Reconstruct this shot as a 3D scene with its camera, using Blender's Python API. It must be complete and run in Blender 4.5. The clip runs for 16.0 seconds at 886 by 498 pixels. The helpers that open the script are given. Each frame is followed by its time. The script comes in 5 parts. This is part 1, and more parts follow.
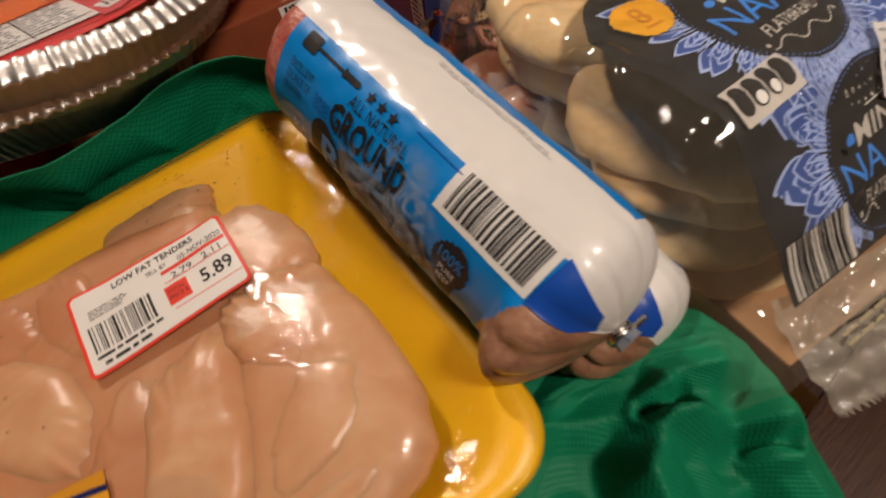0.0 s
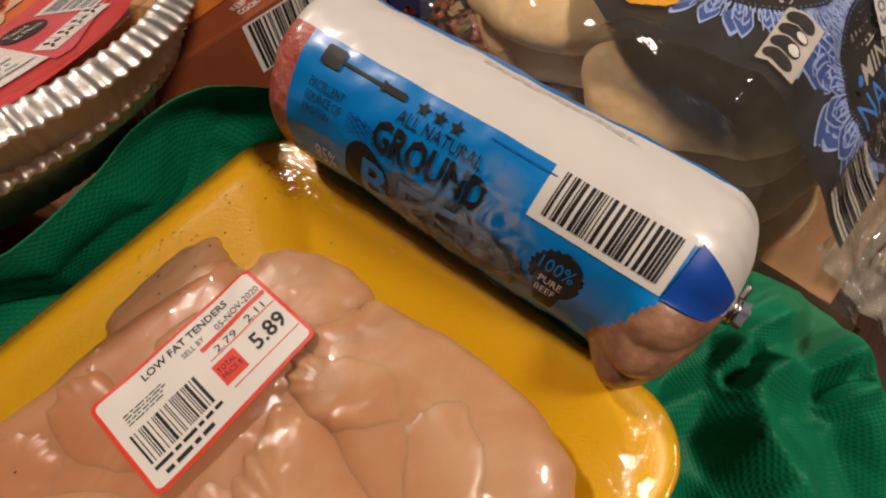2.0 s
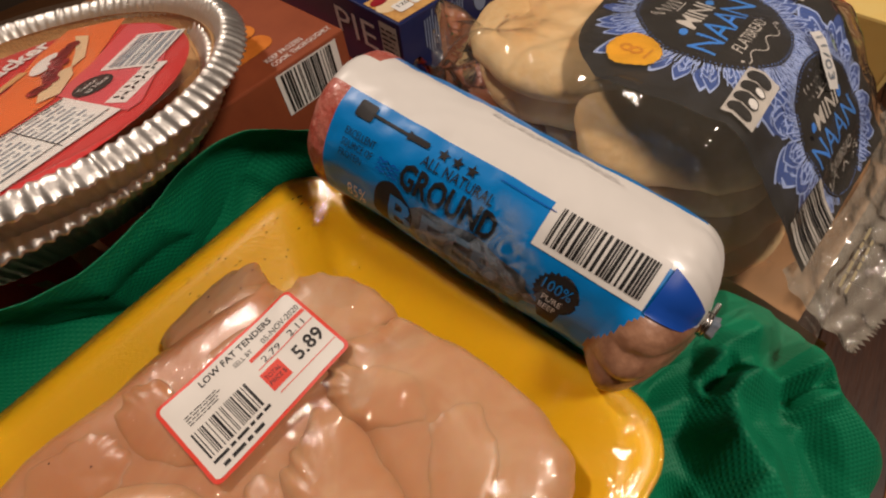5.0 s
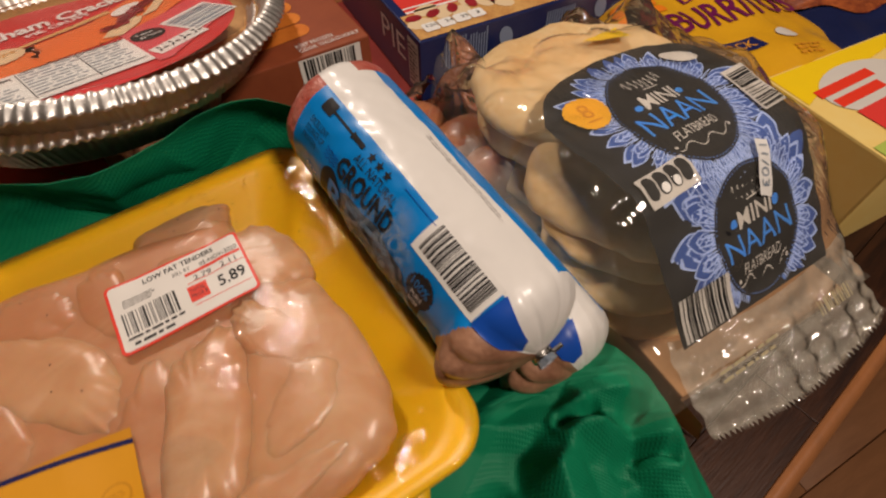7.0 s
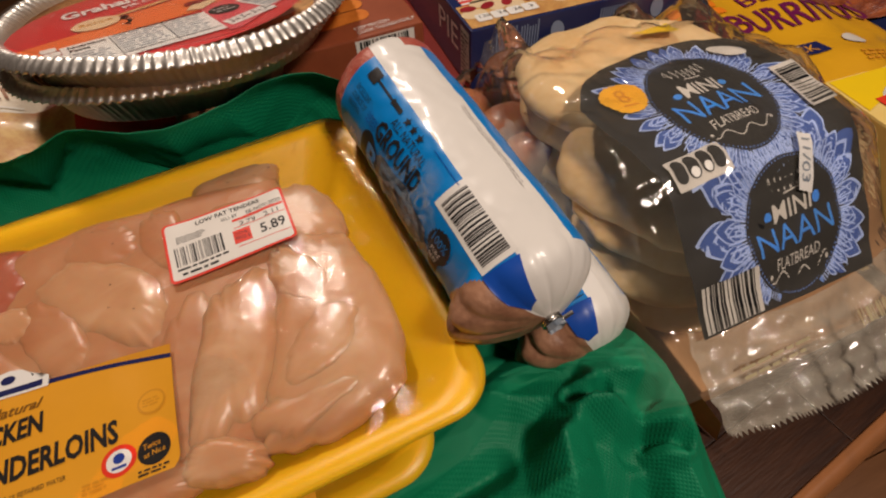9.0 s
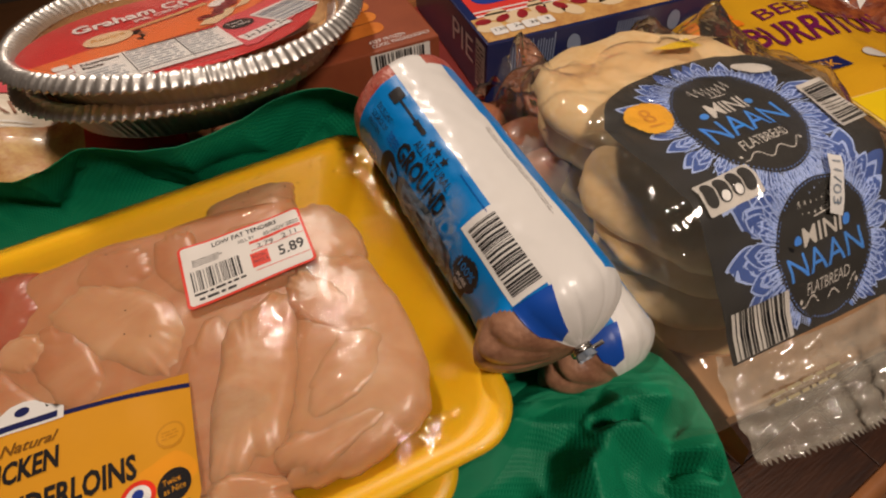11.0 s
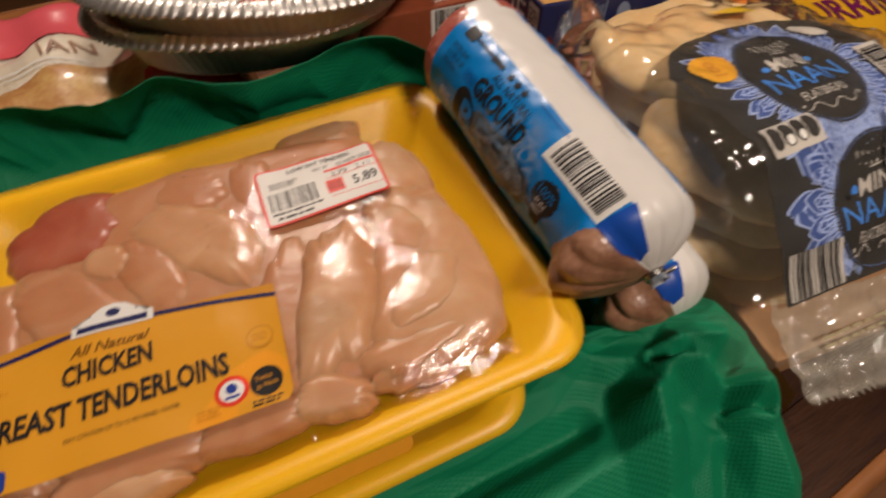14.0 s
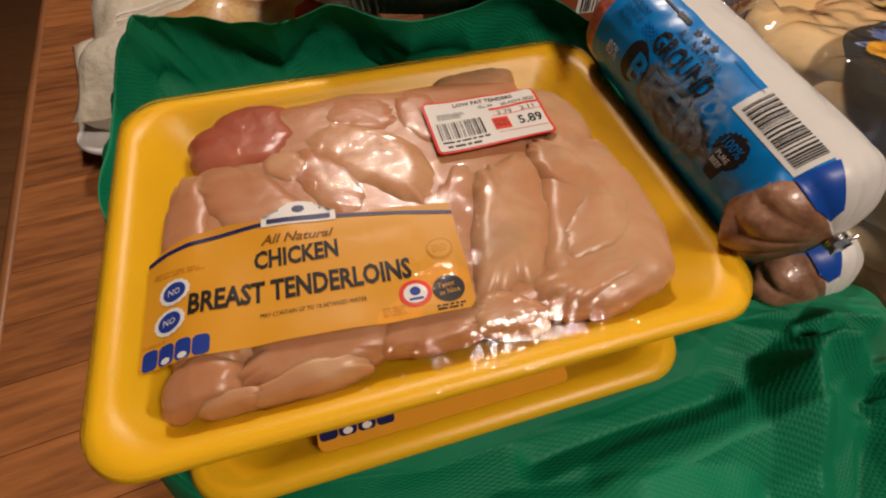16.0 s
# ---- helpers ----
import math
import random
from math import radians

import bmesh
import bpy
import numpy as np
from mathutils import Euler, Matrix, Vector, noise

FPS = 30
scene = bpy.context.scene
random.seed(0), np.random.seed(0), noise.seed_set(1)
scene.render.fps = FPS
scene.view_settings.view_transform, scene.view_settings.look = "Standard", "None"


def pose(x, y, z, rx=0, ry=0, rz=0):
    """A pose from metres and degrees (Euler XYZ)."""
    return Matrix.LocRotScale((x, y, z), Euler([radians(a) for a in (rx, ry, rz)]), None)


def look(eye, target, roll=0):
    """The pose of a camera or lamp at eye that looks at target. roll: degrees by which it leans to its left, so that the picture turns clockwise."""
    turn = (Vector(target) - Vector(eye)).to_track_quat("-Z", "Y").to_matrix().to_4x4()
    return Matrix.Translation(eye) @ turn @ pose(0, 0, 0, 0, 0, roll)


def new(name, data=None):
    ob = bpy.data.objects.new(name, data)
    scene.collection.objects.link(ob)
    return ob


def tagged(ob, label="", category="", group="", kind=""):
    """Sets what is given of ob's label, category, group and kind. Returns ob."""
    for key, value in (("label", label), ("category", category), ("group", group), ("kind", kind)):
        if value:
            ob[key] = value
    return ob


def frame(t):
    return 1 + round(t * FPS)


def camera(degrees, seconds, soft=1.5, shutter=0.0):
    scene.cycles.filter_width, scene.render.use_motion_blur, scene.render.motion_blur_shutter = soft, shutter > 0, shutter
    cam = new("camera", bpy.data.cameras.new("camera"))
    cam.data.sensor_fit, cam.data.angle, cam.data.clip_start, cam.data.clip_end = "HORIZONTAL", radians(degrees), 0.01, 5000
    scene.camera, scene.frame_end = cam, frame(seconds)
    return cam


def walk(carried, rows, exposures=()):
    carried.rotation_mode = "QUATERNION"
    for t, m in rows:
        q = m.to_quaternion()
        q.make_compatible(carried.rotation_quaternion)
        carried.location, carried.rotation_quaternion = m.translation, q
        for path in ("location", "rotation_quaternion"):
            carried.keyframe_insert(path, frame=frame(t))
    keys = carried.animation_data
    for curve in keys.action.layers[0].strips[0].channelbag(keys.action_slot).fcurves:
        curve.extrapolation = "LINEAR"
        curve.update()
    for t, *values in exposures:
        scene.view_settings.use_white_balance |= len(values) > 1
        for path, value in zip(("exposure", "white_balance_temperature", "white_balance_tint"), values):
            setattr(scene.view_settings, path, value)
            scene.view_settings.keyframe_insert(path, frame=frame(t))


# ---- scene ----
cam = camera(83.9, 16.0, soft=2.1, shutter=0.5)
ROWS = [
    (0, 0.1319, -0.1139, 0.1848, 33.61, 6.27, -31.63),
    (0.5, 0.1187, -0.0792, 0.1687, 32.78, 6.41, -38.34),
    (1, 0.1184, -0.0603, 0.1633, 32.35, 6.52, -42.69),
    (1.5, 0.1115, -0.0648, 0.1721, 32.02, 6.17, -44.72),
    (2, 0.0978, -0.0683, 0.1808, 31.94, 5.11, -45.47),
    (2.5, 0.0952, -0.0695, 0.1873, 32.37, 4.51, -46.01),
    (3, 0.0866, -0.0730, 0.1931, 33.38, 4.73, -45.88),
    (3.5, 0.0808, -0.0785, 0.1946, 33.32, 4.64, -46.19),
    (3.7, 0.0803, -0.0779, 0.2019, 33.43, 4.50, -46.15),
    (5.8, 0.0863, -0.0744, 0.2095, 35.49, 4.19, -45.67),
    (6, 0.0925, -0.0753, 0.2122, 35.27, 3.40, -44.44),
    (6.5, 0.0997, -0.0999, 0.2266, 35.71, 1.11, -35.84),
    (7, 0.1224, -0.1389, 0.2315, 36.35, 0.58, -28.73),
    (7.5, 0.1271, -0.1573, 0.2341, 37.09, 1.02, -25.56),
    (8, 0.1310, -0.1614, 0.2339, 37.48, 1.77, -23.47),
    (8.5, 0.1309, -0.1660, 0.2338, 37.81, 2.33, -22.12),
    (9, 0.1241, -0.1692, 0.2255, 38.00, 2.34, -21.04),
    (9.5, 0.1200, -0.1636, 0.2304, 38.15, 2.17, -20.35),
    (9.7, 0.1165, -0.1613, 0.2284, 38.46, 1.99, -20.31),
    (12, 0.1193, -0.1509, 0.2285, 37.93, 2.44, -21.96),
    (12.5, 0.1226, -0.1545, 0.2291, 38.03, 2.34, -22.30),
    (13, 0.1181, -0.1603, 0.2287, 38.03, 2.22, -22.47),
    (13.5, 0.1006, -0.1684, 0.2237, 38.30, 1.97, -22.38),
    (14, 0.0672, -0.1712, 0.2128, 38.41, 0.31, -19.54),
    (14.5, 0.0160, -0.1791, 0.1876, 39.26, -1.92, -15.42),
    (15, -0.0067, -0.1752, 0.1916, 38.82, -2.59, -13.14),
    (15.5, -0.0074, -0.1748, 0.1917, 38.38, -2.29, -12.25),
    (16, -0.0092, -0.1809, 0.1923, 38.75, -2.06, -12.07),
]
walk(cam, [(t, pose(x, y, z, rx, ry, rz)) for t, x, y, z, rx, ry, rz in ROWS])

# ---- light ----
world = bpy.data.worlds.new("world")
world.use_nodes = True
world.node_tree.nodes["Background"].inputs[0].default_value = (1.0, 0.8, 0.6, 1)
world.node_tree.nodes["Background"].inputs[1].default_value = 0.006
scene.world = world
scene.view_settings.exposure = 0.0


def lamp(eye, target, size, watts, colour):
    data = bpy.data.lights.new("ceiling_lamp", "AREA")
    data.shape, data.size, data.energy, data.color = "DISK", size, watts, colour
    ob = new("ceiling_lamp", data)
    ob.matrix_world = look(eye, target)
    return ob


WARM = (1.0, 0.83, 0.71)
lamp((0.05, 1.05, 1.45), (0.1, 0.0, 0.0), 0.19, 14, WARM)
lamp((0.64, -0.84, 1.48), (0.2, 0.0, 0.0), 0.30, 20, WARM)

# ---- materials ----
TABLE_Z = -0.088
FLOOR_Z = TABLE_Z - 0.74


def mat(name, colour, rough=0.5, metal=0.0, vary=0.0, scale=40.0, bump=0.0, bump_scale=200.0, stretch=(1, 1, 1),
        second=None, coat=0.0, sss=0.0, sss_radius=0.006, per_object=0.0, spec=0.5, detail=4.0, streak=None, streak_scale=18.0):
    """A procedural surface: base colour with two scales of variation, relief and gloss."""
    m = bpy.data.materials.new(name)
    m.use_nodes = True
    nt = m.node_tree
    b = nt.nodes["Principled BSDF"]
    b.inputs["Roughness"].default_value = rough
    b.inputs["Metallic"].default_value = metal
    b.inputs["Coat Weight"].default_value = coat
    b.inputs["Coat Roughness"].default_value = 0.12
    b.inputs["Specular IOR Level"].default_value = spec
    if sss:
        b.inputs["Subsurface Weight"].default_value = sss
        b.inputs["Subsurface Radius"].default_value = (sss_radius, sss_radius * 0.5, sss_radius * 0.3)
        b.inputs["Subsurface Scale"].default_value = 1.0
    coord = nt.nodes.new("ShaderNodeTexCoord")
    mp = nt.nodes.new("ShaderNodeMapping")
    mp.inputs["Scale"].default_value = stretch
    nt.links.new(coord.outputs["Object"], mp.inputs[0])
    src = mp.outputs[0]
    second = second or tuple(c * 0.6 for c in colour)
    if vary or per_object:
        big = nt.nodes.new("ShaderNodeTexNoise")
        big.inputs["Scale"].default_value, big.inputs["Detail"].default_value = scale, detail
        nt.links.new(src, big.inputs["Vector"])
        small = nt.nodes.new("ShaderNodeTexNoise")
        small.inputs["Scale"].default_value, small.inputs["Detail"].default_value = scale * 6.3, 3.0
        nt.links.new(src, small.inputs["Vector"])
        add = nt.nodes.new("ShaderNodeMath")
        add.operation = "MULTIPLY_ADD"
        nt.links.new(small.outputs[0], add.inputs[0])
        add.inputs[1].default_value = 0.4
        nt.links.new(big.outputs[0], add.inputs[2])
        ramp = nt.nodes.new("ShaderNodeMapRange")
        ramp.inputs[1].default_value, ramp.inputs[2].default_value = 0.5, 0.9
        ramp.inputs[3].default_value, ramp.inputs[4].default_value = 0.0, vary
        nt.links.new(add.outputs[0], ramp.inputs[0])
        fac = ramp.outputs[0]
        if per_object:
            info = nt.nodes.new("ShaderNodeObjectInfo")
            pl = nt.nodes.new("ShaderNodeMath")
            pl.operation, pl.use_clamp = "MULTIPLY_ADD", True
            nt.links.new(info.outputs["Random"], pl.inputs[0])
            pl.inputs[1].default_value = per_object
            nt.links.new(fac, pl.inputs[2])
            fac = pl.outputs[0]
        mix = nt.nodes.new("ShaderNodeMix")
        mix.data_type = "RGBA"
        nt.links.new(fac, mix.inputs[0])
        mix.inputs[6].default_value, mix.inputs[7].default_value = (*colour, 1), (*second, 1)
        colour_out = mix.outputs[2]
        if streak:
            sn = nt.nodes.new("ShaderNodeTexNoise")
            sn.inputs["Scale"].default_value, sn.inputs["Detail"].default_value, sn.inputs["Distortion"].default_value = streak_scale, 5.0, 1.8
            nt.links.new(src, sn.inputs["Vector"])
            rp = nt.nodes.new("ShaderNodeMapRange")
            rp.inputs[1].default_value, rp.inputs[2].default_value, rp.inputs[4].default_value = 0.46, 0.72, 0.62
            nt.links.new(sn.outputs[0], rp.inputs[0])
            m2 = nt.nodes.new("ShaderNodeMix")
            m2.data_type = "RGBA"
            nt.links.new(rp.outputs[0], m2.inputs[0])
            nt.links.new(colour_out, m2.inputs[6])
            m2.inputs[7].default_value = (*streak, 1)
            colour_out = m2.outputs[2]
        nt.links.new(colour_out, b.inputs["Base Color"])
    else:
        b.inputs["Base Color"].default_value = (*colour, 1)
    if bump:
        n = nt.nodes.new("ShaderNodeTexNoise")
        n.inputs["Scale"].default_value, n.inputs["Detail"].default_value = bump_scale, 5.0
        nt.links.new(src, n.inputs["Vector"])
        bp = nt.nodes.new("ShaderNodeBump")
        bp.inputs["Strength"].default_value, bp.inputs["Distance"].default_value = 1.0, bump
        nt.links.new(n.outputs[0], bp.inputs["Height"])
        nt.links.new(bp.outputs[0], b.inputs["Normal"])
    return m


def film_mat(name, gloss=1.0, rough=0.07, bump=0.0004, bump_scale=60.0, tint=(1, 1, 1), stretch=(1, 1, 1), haze=0.0):
    """Clear plastic film: see-through, with gloss by Fresnel and fine creases."""
    m = bpy.data.materials.new(name)
    m.use_nodes = True
    nt = m.node_tree
    nt.nodes.remove(nt.nodes["Principled BSDF"])
    out = nt.nodes["Material Output"]
    tr = nt.nodes.new("ShaderNodeBsdfTransparent")
    tr.inputs[0].default_value = (*tint, 1)
    gl = nt.nodes.new("ShaderNodeBsdfGlossy")
    gl.inputs["Roughness"].default_value = rough
    fr = nt.nodes.new("ShaderNodeFresnel")
    fr.inputs[0].default_value = 1.5
    k = nt.nodes.new("ShaderNodeMath")
    k.operation, k.use_clamp = "MULTIPLY", True
    k.inputs[1].default_value = gloss
    nt.links.new(fr.outputs[0], k.inputs[0])
    coord = nt.nodes.new("ShaderNodeTexCoord")
    mp = nt.nodes.new("ShaderNodeMapping")
    mp.inputs["Scale"].default_value = stretch
    nt.links.new(coord.outputs["Object"], mp.inputs[0])
    n = nt.nodes.new("ShaderNodeTexNoise")
    n.inputs["Scale"].default_value, n.inputs["Detail"].default_value = bump_scale, 4.0
    n.inputs["Distortion"].default_value = 0.6
    nt.links.new(mp.outputs[0], n.inputs["Vector"])
    bp = nt.nodes.new("ShaderNodeBump")
    bp.inputs["Distance"].default_value = bump
    nt.links.new(n.outputs[0], bp.inputs["Height"])
    nt.links.new(bp.outputs[0], gl.inputs["Normal"])
    base = tr.outputs[0]
    if haze:
        df = nt.nodes.new("ShaderNodeBsdfDiffuse")
        df.inputs[0].default_value = (0.8, 0.74, 0.6, 1)
        hz = nt.nodes.new("ShaderNodeMixShader")
        hz.inputs[0].default_value = haze
        nt.links.new(base, hz.inputs[1])
        nt.links.new(df.outputs[0], hz.inputs[2])
        base = hz.outputs[0]
    mx = nt.nodes.new("ShaderNodeMixShader")
    nt.links.new(k.outputs[0], mx.inputs[0])
    nt.links.new(base, mx.inputs[1])
    nt.links.new(gl.outputs[0], mx.inputs[2])
    nt.links.new(mx.outputs[0], out.inputs[0])
    return m


def fabric_mat():
    """Green non-woven bag cloth with small pressed dimples in rows."""
    m = mat("green_nonwoven_cloth", (0.0, 0.215, 0.095), 0.6, vary=0.5, scale=25, second=(0.0, 0.165, 0.072), spec=0.35)
    nt = m.node_tree
    b = nt.nodes["Principled BSDF"]
    coord = nt.nodes.new("ShaderNodeUVMap")
    vals = []
    for ang in (0.78, -0.78):
        mp = nt.nodes.new("ShaderNodeMapping")
        mp.inputs["Rotation"].default_value = (0, 0, ang)
        nt.links.new(coord.outputs[0], mp.inputs[0])
        w = nt.nodes.new("ShaderNodeTexWave")
        w.wave_profile = "SIN"
        w.inputs["Scale"].default_value = 140.0
        nt.links.new(mp.outputs[0], w.inputs["Vector"])
        vals.append(w.outputs["Fac"])
    mul = nt.nodes.new("ShaderNodeMath")
    mul.operation = "MULTIPLY"
    nt.links.new(vals[0], mul.inputs[0])
    nt.links.new(vals[1], mul.inputs[1])
    bp = nt.nodes.new("ShaderNodeBump")
    bp.invert = True
    bp.inputs["Strength"].default_value, bp.inputs["Distance"].default_value = 0.45, 0.0005
    nt.links.new(mul.outputs[0], bp.inputs["Height"])
    nt.links.new(bp.outputs[0], b.inputs["Normal"])
    return m


def smoke_mat(centre, radius):
    """Printed wisps: pale ink that breaks up into the ground below it and thins out from its middle."""
    m = mat("printed_smoke", (0.40, 0.47, 0.54), 0.4, vary=0.6, scale=60, second=(0.28, 0.42, 0.58))
    nt = m.node_tree
    coord, n, ramp = nt.nodes.new("ShaderNodeTexCoord"), nt.nodes.new("ShaderNodeTexNoise"), nt.nodes.new("ShaderNodeMapRange")
    n.inputs["Scale"].default_value, n.inputs["Detail"].default_value, n.inputs["Distortion"].default_value = 90.0, 6.0, 1.6
    ramp.inputs[1].default_value, ramp.inputs[2].default_value, ramp.inputs[4].default_value = 0.44, 0.66, 0.85
    dist, thin, mul = nt.nodes.new("ShaderNodeVectorMath"), nt.nodes.new("ShaderNodeMapRange"), nt.nodes.new("ShaderNodeMath")
    dist.operation, mul.operation = "DISTANCE", "MULTIPLY"
    dist.inputs[1].default_value = centre
    thin.inputs[1].default_value, thin.inputs[2].default_value, thin.inputs[3].default_value, thin.inputs[4].default_value = radius * 0.2, radius, 1.0, 0.0
    nt.links.new(coord.outputs["Object"], n.inputs["Vector"])
    nt.links.new(coord.outputs["Object"], dist.inputs[0])
    nt.links.new(dist.outputs["Value"], thin.inputs[0])
    nt.links.new(n.outputs[0], ramp.inputs[0])
    nt.links.new(ramp.outputs[0], mul.inputs[0])
    nt.links.new(thin.outputs[0], mul.inputs[1])
    nt.links.new(mul.outputs[0], nt.nodes["Principled BSDF"].inputs["Alpha"])
    return m


def ink(name, colour, rough=0.4, vary=0.12):
    return mat(name, colour, rough, vary=vary, scale=90, second=tuple(c * 0.75 + 0.012 for c in colour), spec=0.28)


STAVE = mat("oiled_wood_stave", (0.44, 0.165, 0.05), 0.42, vary=0.6, scale=9, second=(0.11, 0.036, 0.013), stretch=(1.2, 11, 11),
            bump=0.0003, bump_scale=60, per_object=0.4, spec=0.3)
# much darker copy of the stave colour, for the three front rows only
STAVE_DARK = mat("dark_front_stave", (0.055, 0.019, 0.007), 0.42, vary=0.8, scale=9, second=(0.014, 0.005, 0.003), stretch=(1.2, 11, 11),
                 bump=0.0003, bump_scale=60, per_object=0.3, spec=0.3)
RIM_WOOD = mat("table_edge_wood", (0.34, 0.13, 0.042), 0.4, vary=0.5, scale=14, second=(0.16, 0.07, 0.03), bump=0.0002, coat=0.15)
FLOOR_WOOD = mat("floor_board_wood", (0.36, 0.16, 0.065), 0.4, vary=0.5, scale=7, second=(0.2, 0.085, 0.035), stretch=(1, 8, 1), bump=0.0003)
WALL = mat("painted_wall", (0.11, 0.08, 0.055), 0.85, vary=0.25, scale=3, bump=0.0004, bump_scale=150)
CEIL = mat("painted_ceiling", (0.24, 0.20, 0.16), 0.9, vary=0.15, scale=3, bump=0.0004, bump_scale=150)
GREEN = fabric_mat()
FOAM = mat("yellow_foam", (0.84, 0.50, 0.012), 0.36, vary=0.25, scale=70, second=(0.80, 0.43, 0.01), bump=0.00015, bump_scale=900, sss=0.15, sss_radius=0.004)
MEAT = mat("raw_chicken", (0.49, 0.242, 0.118), 0.34, vary=0.7, scale=18, second=(0.43, 0.180, 0.086), bump=0.0004, bump_scale=90, stretch=(1, 1.6, 1), sss=0.55, sss_radius=0.007, streak=(0.57, 0.345, 0.20), streak_scale=16)
MEAT_PALE = mat("pale_raw_chicken", (0.55, 0.325, 0.172), 0.34, vary=0.7, scale=18, second=(0.49, 0.240, 0.122), bump=0.0004, bump_scale=90, stretch=(1, 1.6, 1), sss=0.55, sss_radius=0.007, streak=(0.64, 0.435, 0.275), streak_scale=17)
MEAT_PINK = mat("pink_raw_chicken", (0.42, 0.120, 0.062), 0.30, vary=0.8, scale=30, second=(0.34, 0.078, 0.042), bump=0.0006, bump_scale=110, sss=0.4, sss_radius=0.006, streak=(0.46, 0.20, 0.125))
FILM = film_mat("stretch_film", 0.9, 0.045, 0.0012, 95)
BAG_FILM = film_mat("crinkled_bag_film", 1.8, 0.06, 0.0050, 34, stretch=(1, 0.45, 1), haze=0.05)
PRICE_WHITE = ink("label_paper", (0.78, 0.74, 0.68))
RED = ink("label_red", (0.75, 0.045, 0.02))
BLACK = ink("print_black", (0.018, 0.016, 0.016), 0.45)
WHITE = ink("print_white", (0.80, 0.78, 0.74))
NAVY = ink("print_navy", (0.012, 0.016, 0.09))
LABEL_YELLOW = ink("label_yellow", (0.74, 0.335, 0.022))
SCRIPT_BROWN = ink("script_brown", (0.20, 0.085, 0.012))
LABEL_GOLD = ink("label_gold", (0.62, 0.27, 0.02))
ROYAL = ink("print_royal_blue", (0.02, 0.05, 0.30))

# ---- builders ----


def thing(name, m, label, category, group=""):
    """An Empty at the thing's base that carries its parts."""
    ob = new(name)
    ob.empty_display_size = 0.01
    ob.matrix_world = m
    return tagged(ob, label, category, group)


def part(name, bm, material, parent=None, label="", smooth=True):
    """Links a bmesh, in the parent's own coordinates, as one mesh object."""
    if name in ("film", "bag_film", "lid", "seal") and (bm.normal_update() or sum(f.normal.z * f.calc_area() for f in bm.faces) < 0):
        bmesh.ops.reverse_faces(bm, faces=bm.faces[:])
    me = bpy.data.meshes.new(name)
    bm.to_mesh(me)
    bm.free()
    for mm in (material if isinstance(material, (list, tuple)) else [material]):
        me.materials.append(mm)
    if smooth:
        me.polygons.foreach_set("use_smooth", [True] * len(me.polygons))
    ob = new(name, me)
    if parent:
        ob.parent = parent
    if label:
        ob["label"] = label
    if name in ("film", "bag_film", "lid", "seal"):
        ob.visible_shadow = False
    if "barcode" in name or "print" in name:
        ob["kind"] = "stuff"
    return ob


def structure(ob, label):
    return tagged(ob, label, "", "", "structure")


def grid_bm(nu, nv, f, close_u=False, close_v=False, uv=None):
    """A quad grid; f(i, j) gives the place, i and j running from 0 to 1."""
    bm = bmesh.new()
    cu, cv = (nu if close_u else nu + 1), (nv if close_v else nv + 1)
    vs = [[bm.verts.new(f(i / nu, j / nv)) for j in range(cv)] for i in range(cu)]
    layer = bm.loops.layers.uv.new("uv") if uv else None
    for i in range(nu):
        for j in range(nv):
            a, b2 = (i + 1) % cu, (j + 1) % cv
            face = bm.faces.new((vs[i][j], vs[a][j], vs[a][b2], vs[i][b2]))
            if layer:
                for lp, (p, q) in zip(face.loops, ((i, j), (i + 1, j), (i + 1, j + 1), (i, j + 1))):
                    lp[layer].uv = uv(p / nu, q / nv)
    return bm


def box_bm(sx, sy, sz, bevel=0.002, m=None):
    """A bevelled box on its base, centred in x and y."""
    bm = bmesh.new()
    bmesh.ops.create_cube(bm, size=1, matrix=Matrix.Translation((0, 0, sz / 2)) @ Matrix.Diagonal((sx, sy, sz, 1)))
    if bevel:
        bmesh.ops.bevel(bm, geom=bm.edges[:], offset=bevel, segments=2, affect="EDGES", profile=0.6)
    if m:
        bmesh.ops.transform(bm, matrix=m, verts=bm.verts)
    return bm


def tube_bm(points, radius, seg=8):
    """A round wire along points."""
    pts = [Vector(p) for p in points]
    n = len(pts) - 1

    def f(i, j):
        k = min(int(i * n + 0.5), n)
        d = (pts[min(k + 1, n)] - pts[max(k - 1, 0)]).normalized()
        s = d.orthogonal().normalized()
        a = 2 * math.pi * j
        return pts[k] + radius * (math.cos(a) * s + math.sin(a) * d.cross(s))
    return grid_bm(n, seg, f, close_v=True)


def text_bm(body, cx, cy, w, h, turn=0.0, slant=0.0, bold=0.0):
    """Flat lettering fitted into a w x h box about (cx, cy), turned by degrees."""
    cu = bpy.data.curves.new("lettering", "FONT")
    cu.body, cu.resolution_u, cu.shear, cu.offset = body, 2, slant, bold
    ob = bpy.data.objects.new("lettering", cu)
    me = bpy.data.meshes.new_from_object(ob)
    bm = bmesh.new()
    bm.from_mesh(me)
    bpy.data.meshes.remove(me)
    bpy.data.objects.remove(ob)
    bpy.data.curves.remove(cu)
    xs, ys = [v.co.x for v in bm.verts], [v.co.y for v in bm.verts]
    x0, x1, y0, y1 = min(xs), max(xs), min(ys), max(ys)
    c, s = math.cos(radians(turn)), math.sin(radians(turn))
    for v in bm.verts:
        x, y = ((v.co.x - x0) / (x1 - x0) - 0.5) * w, ((v.co.y - y0) / (y1 - y0) - 0.5) * h
        v.co = (cx + c * x - s * y, cy + s * x + c * y, 0)
    return bm


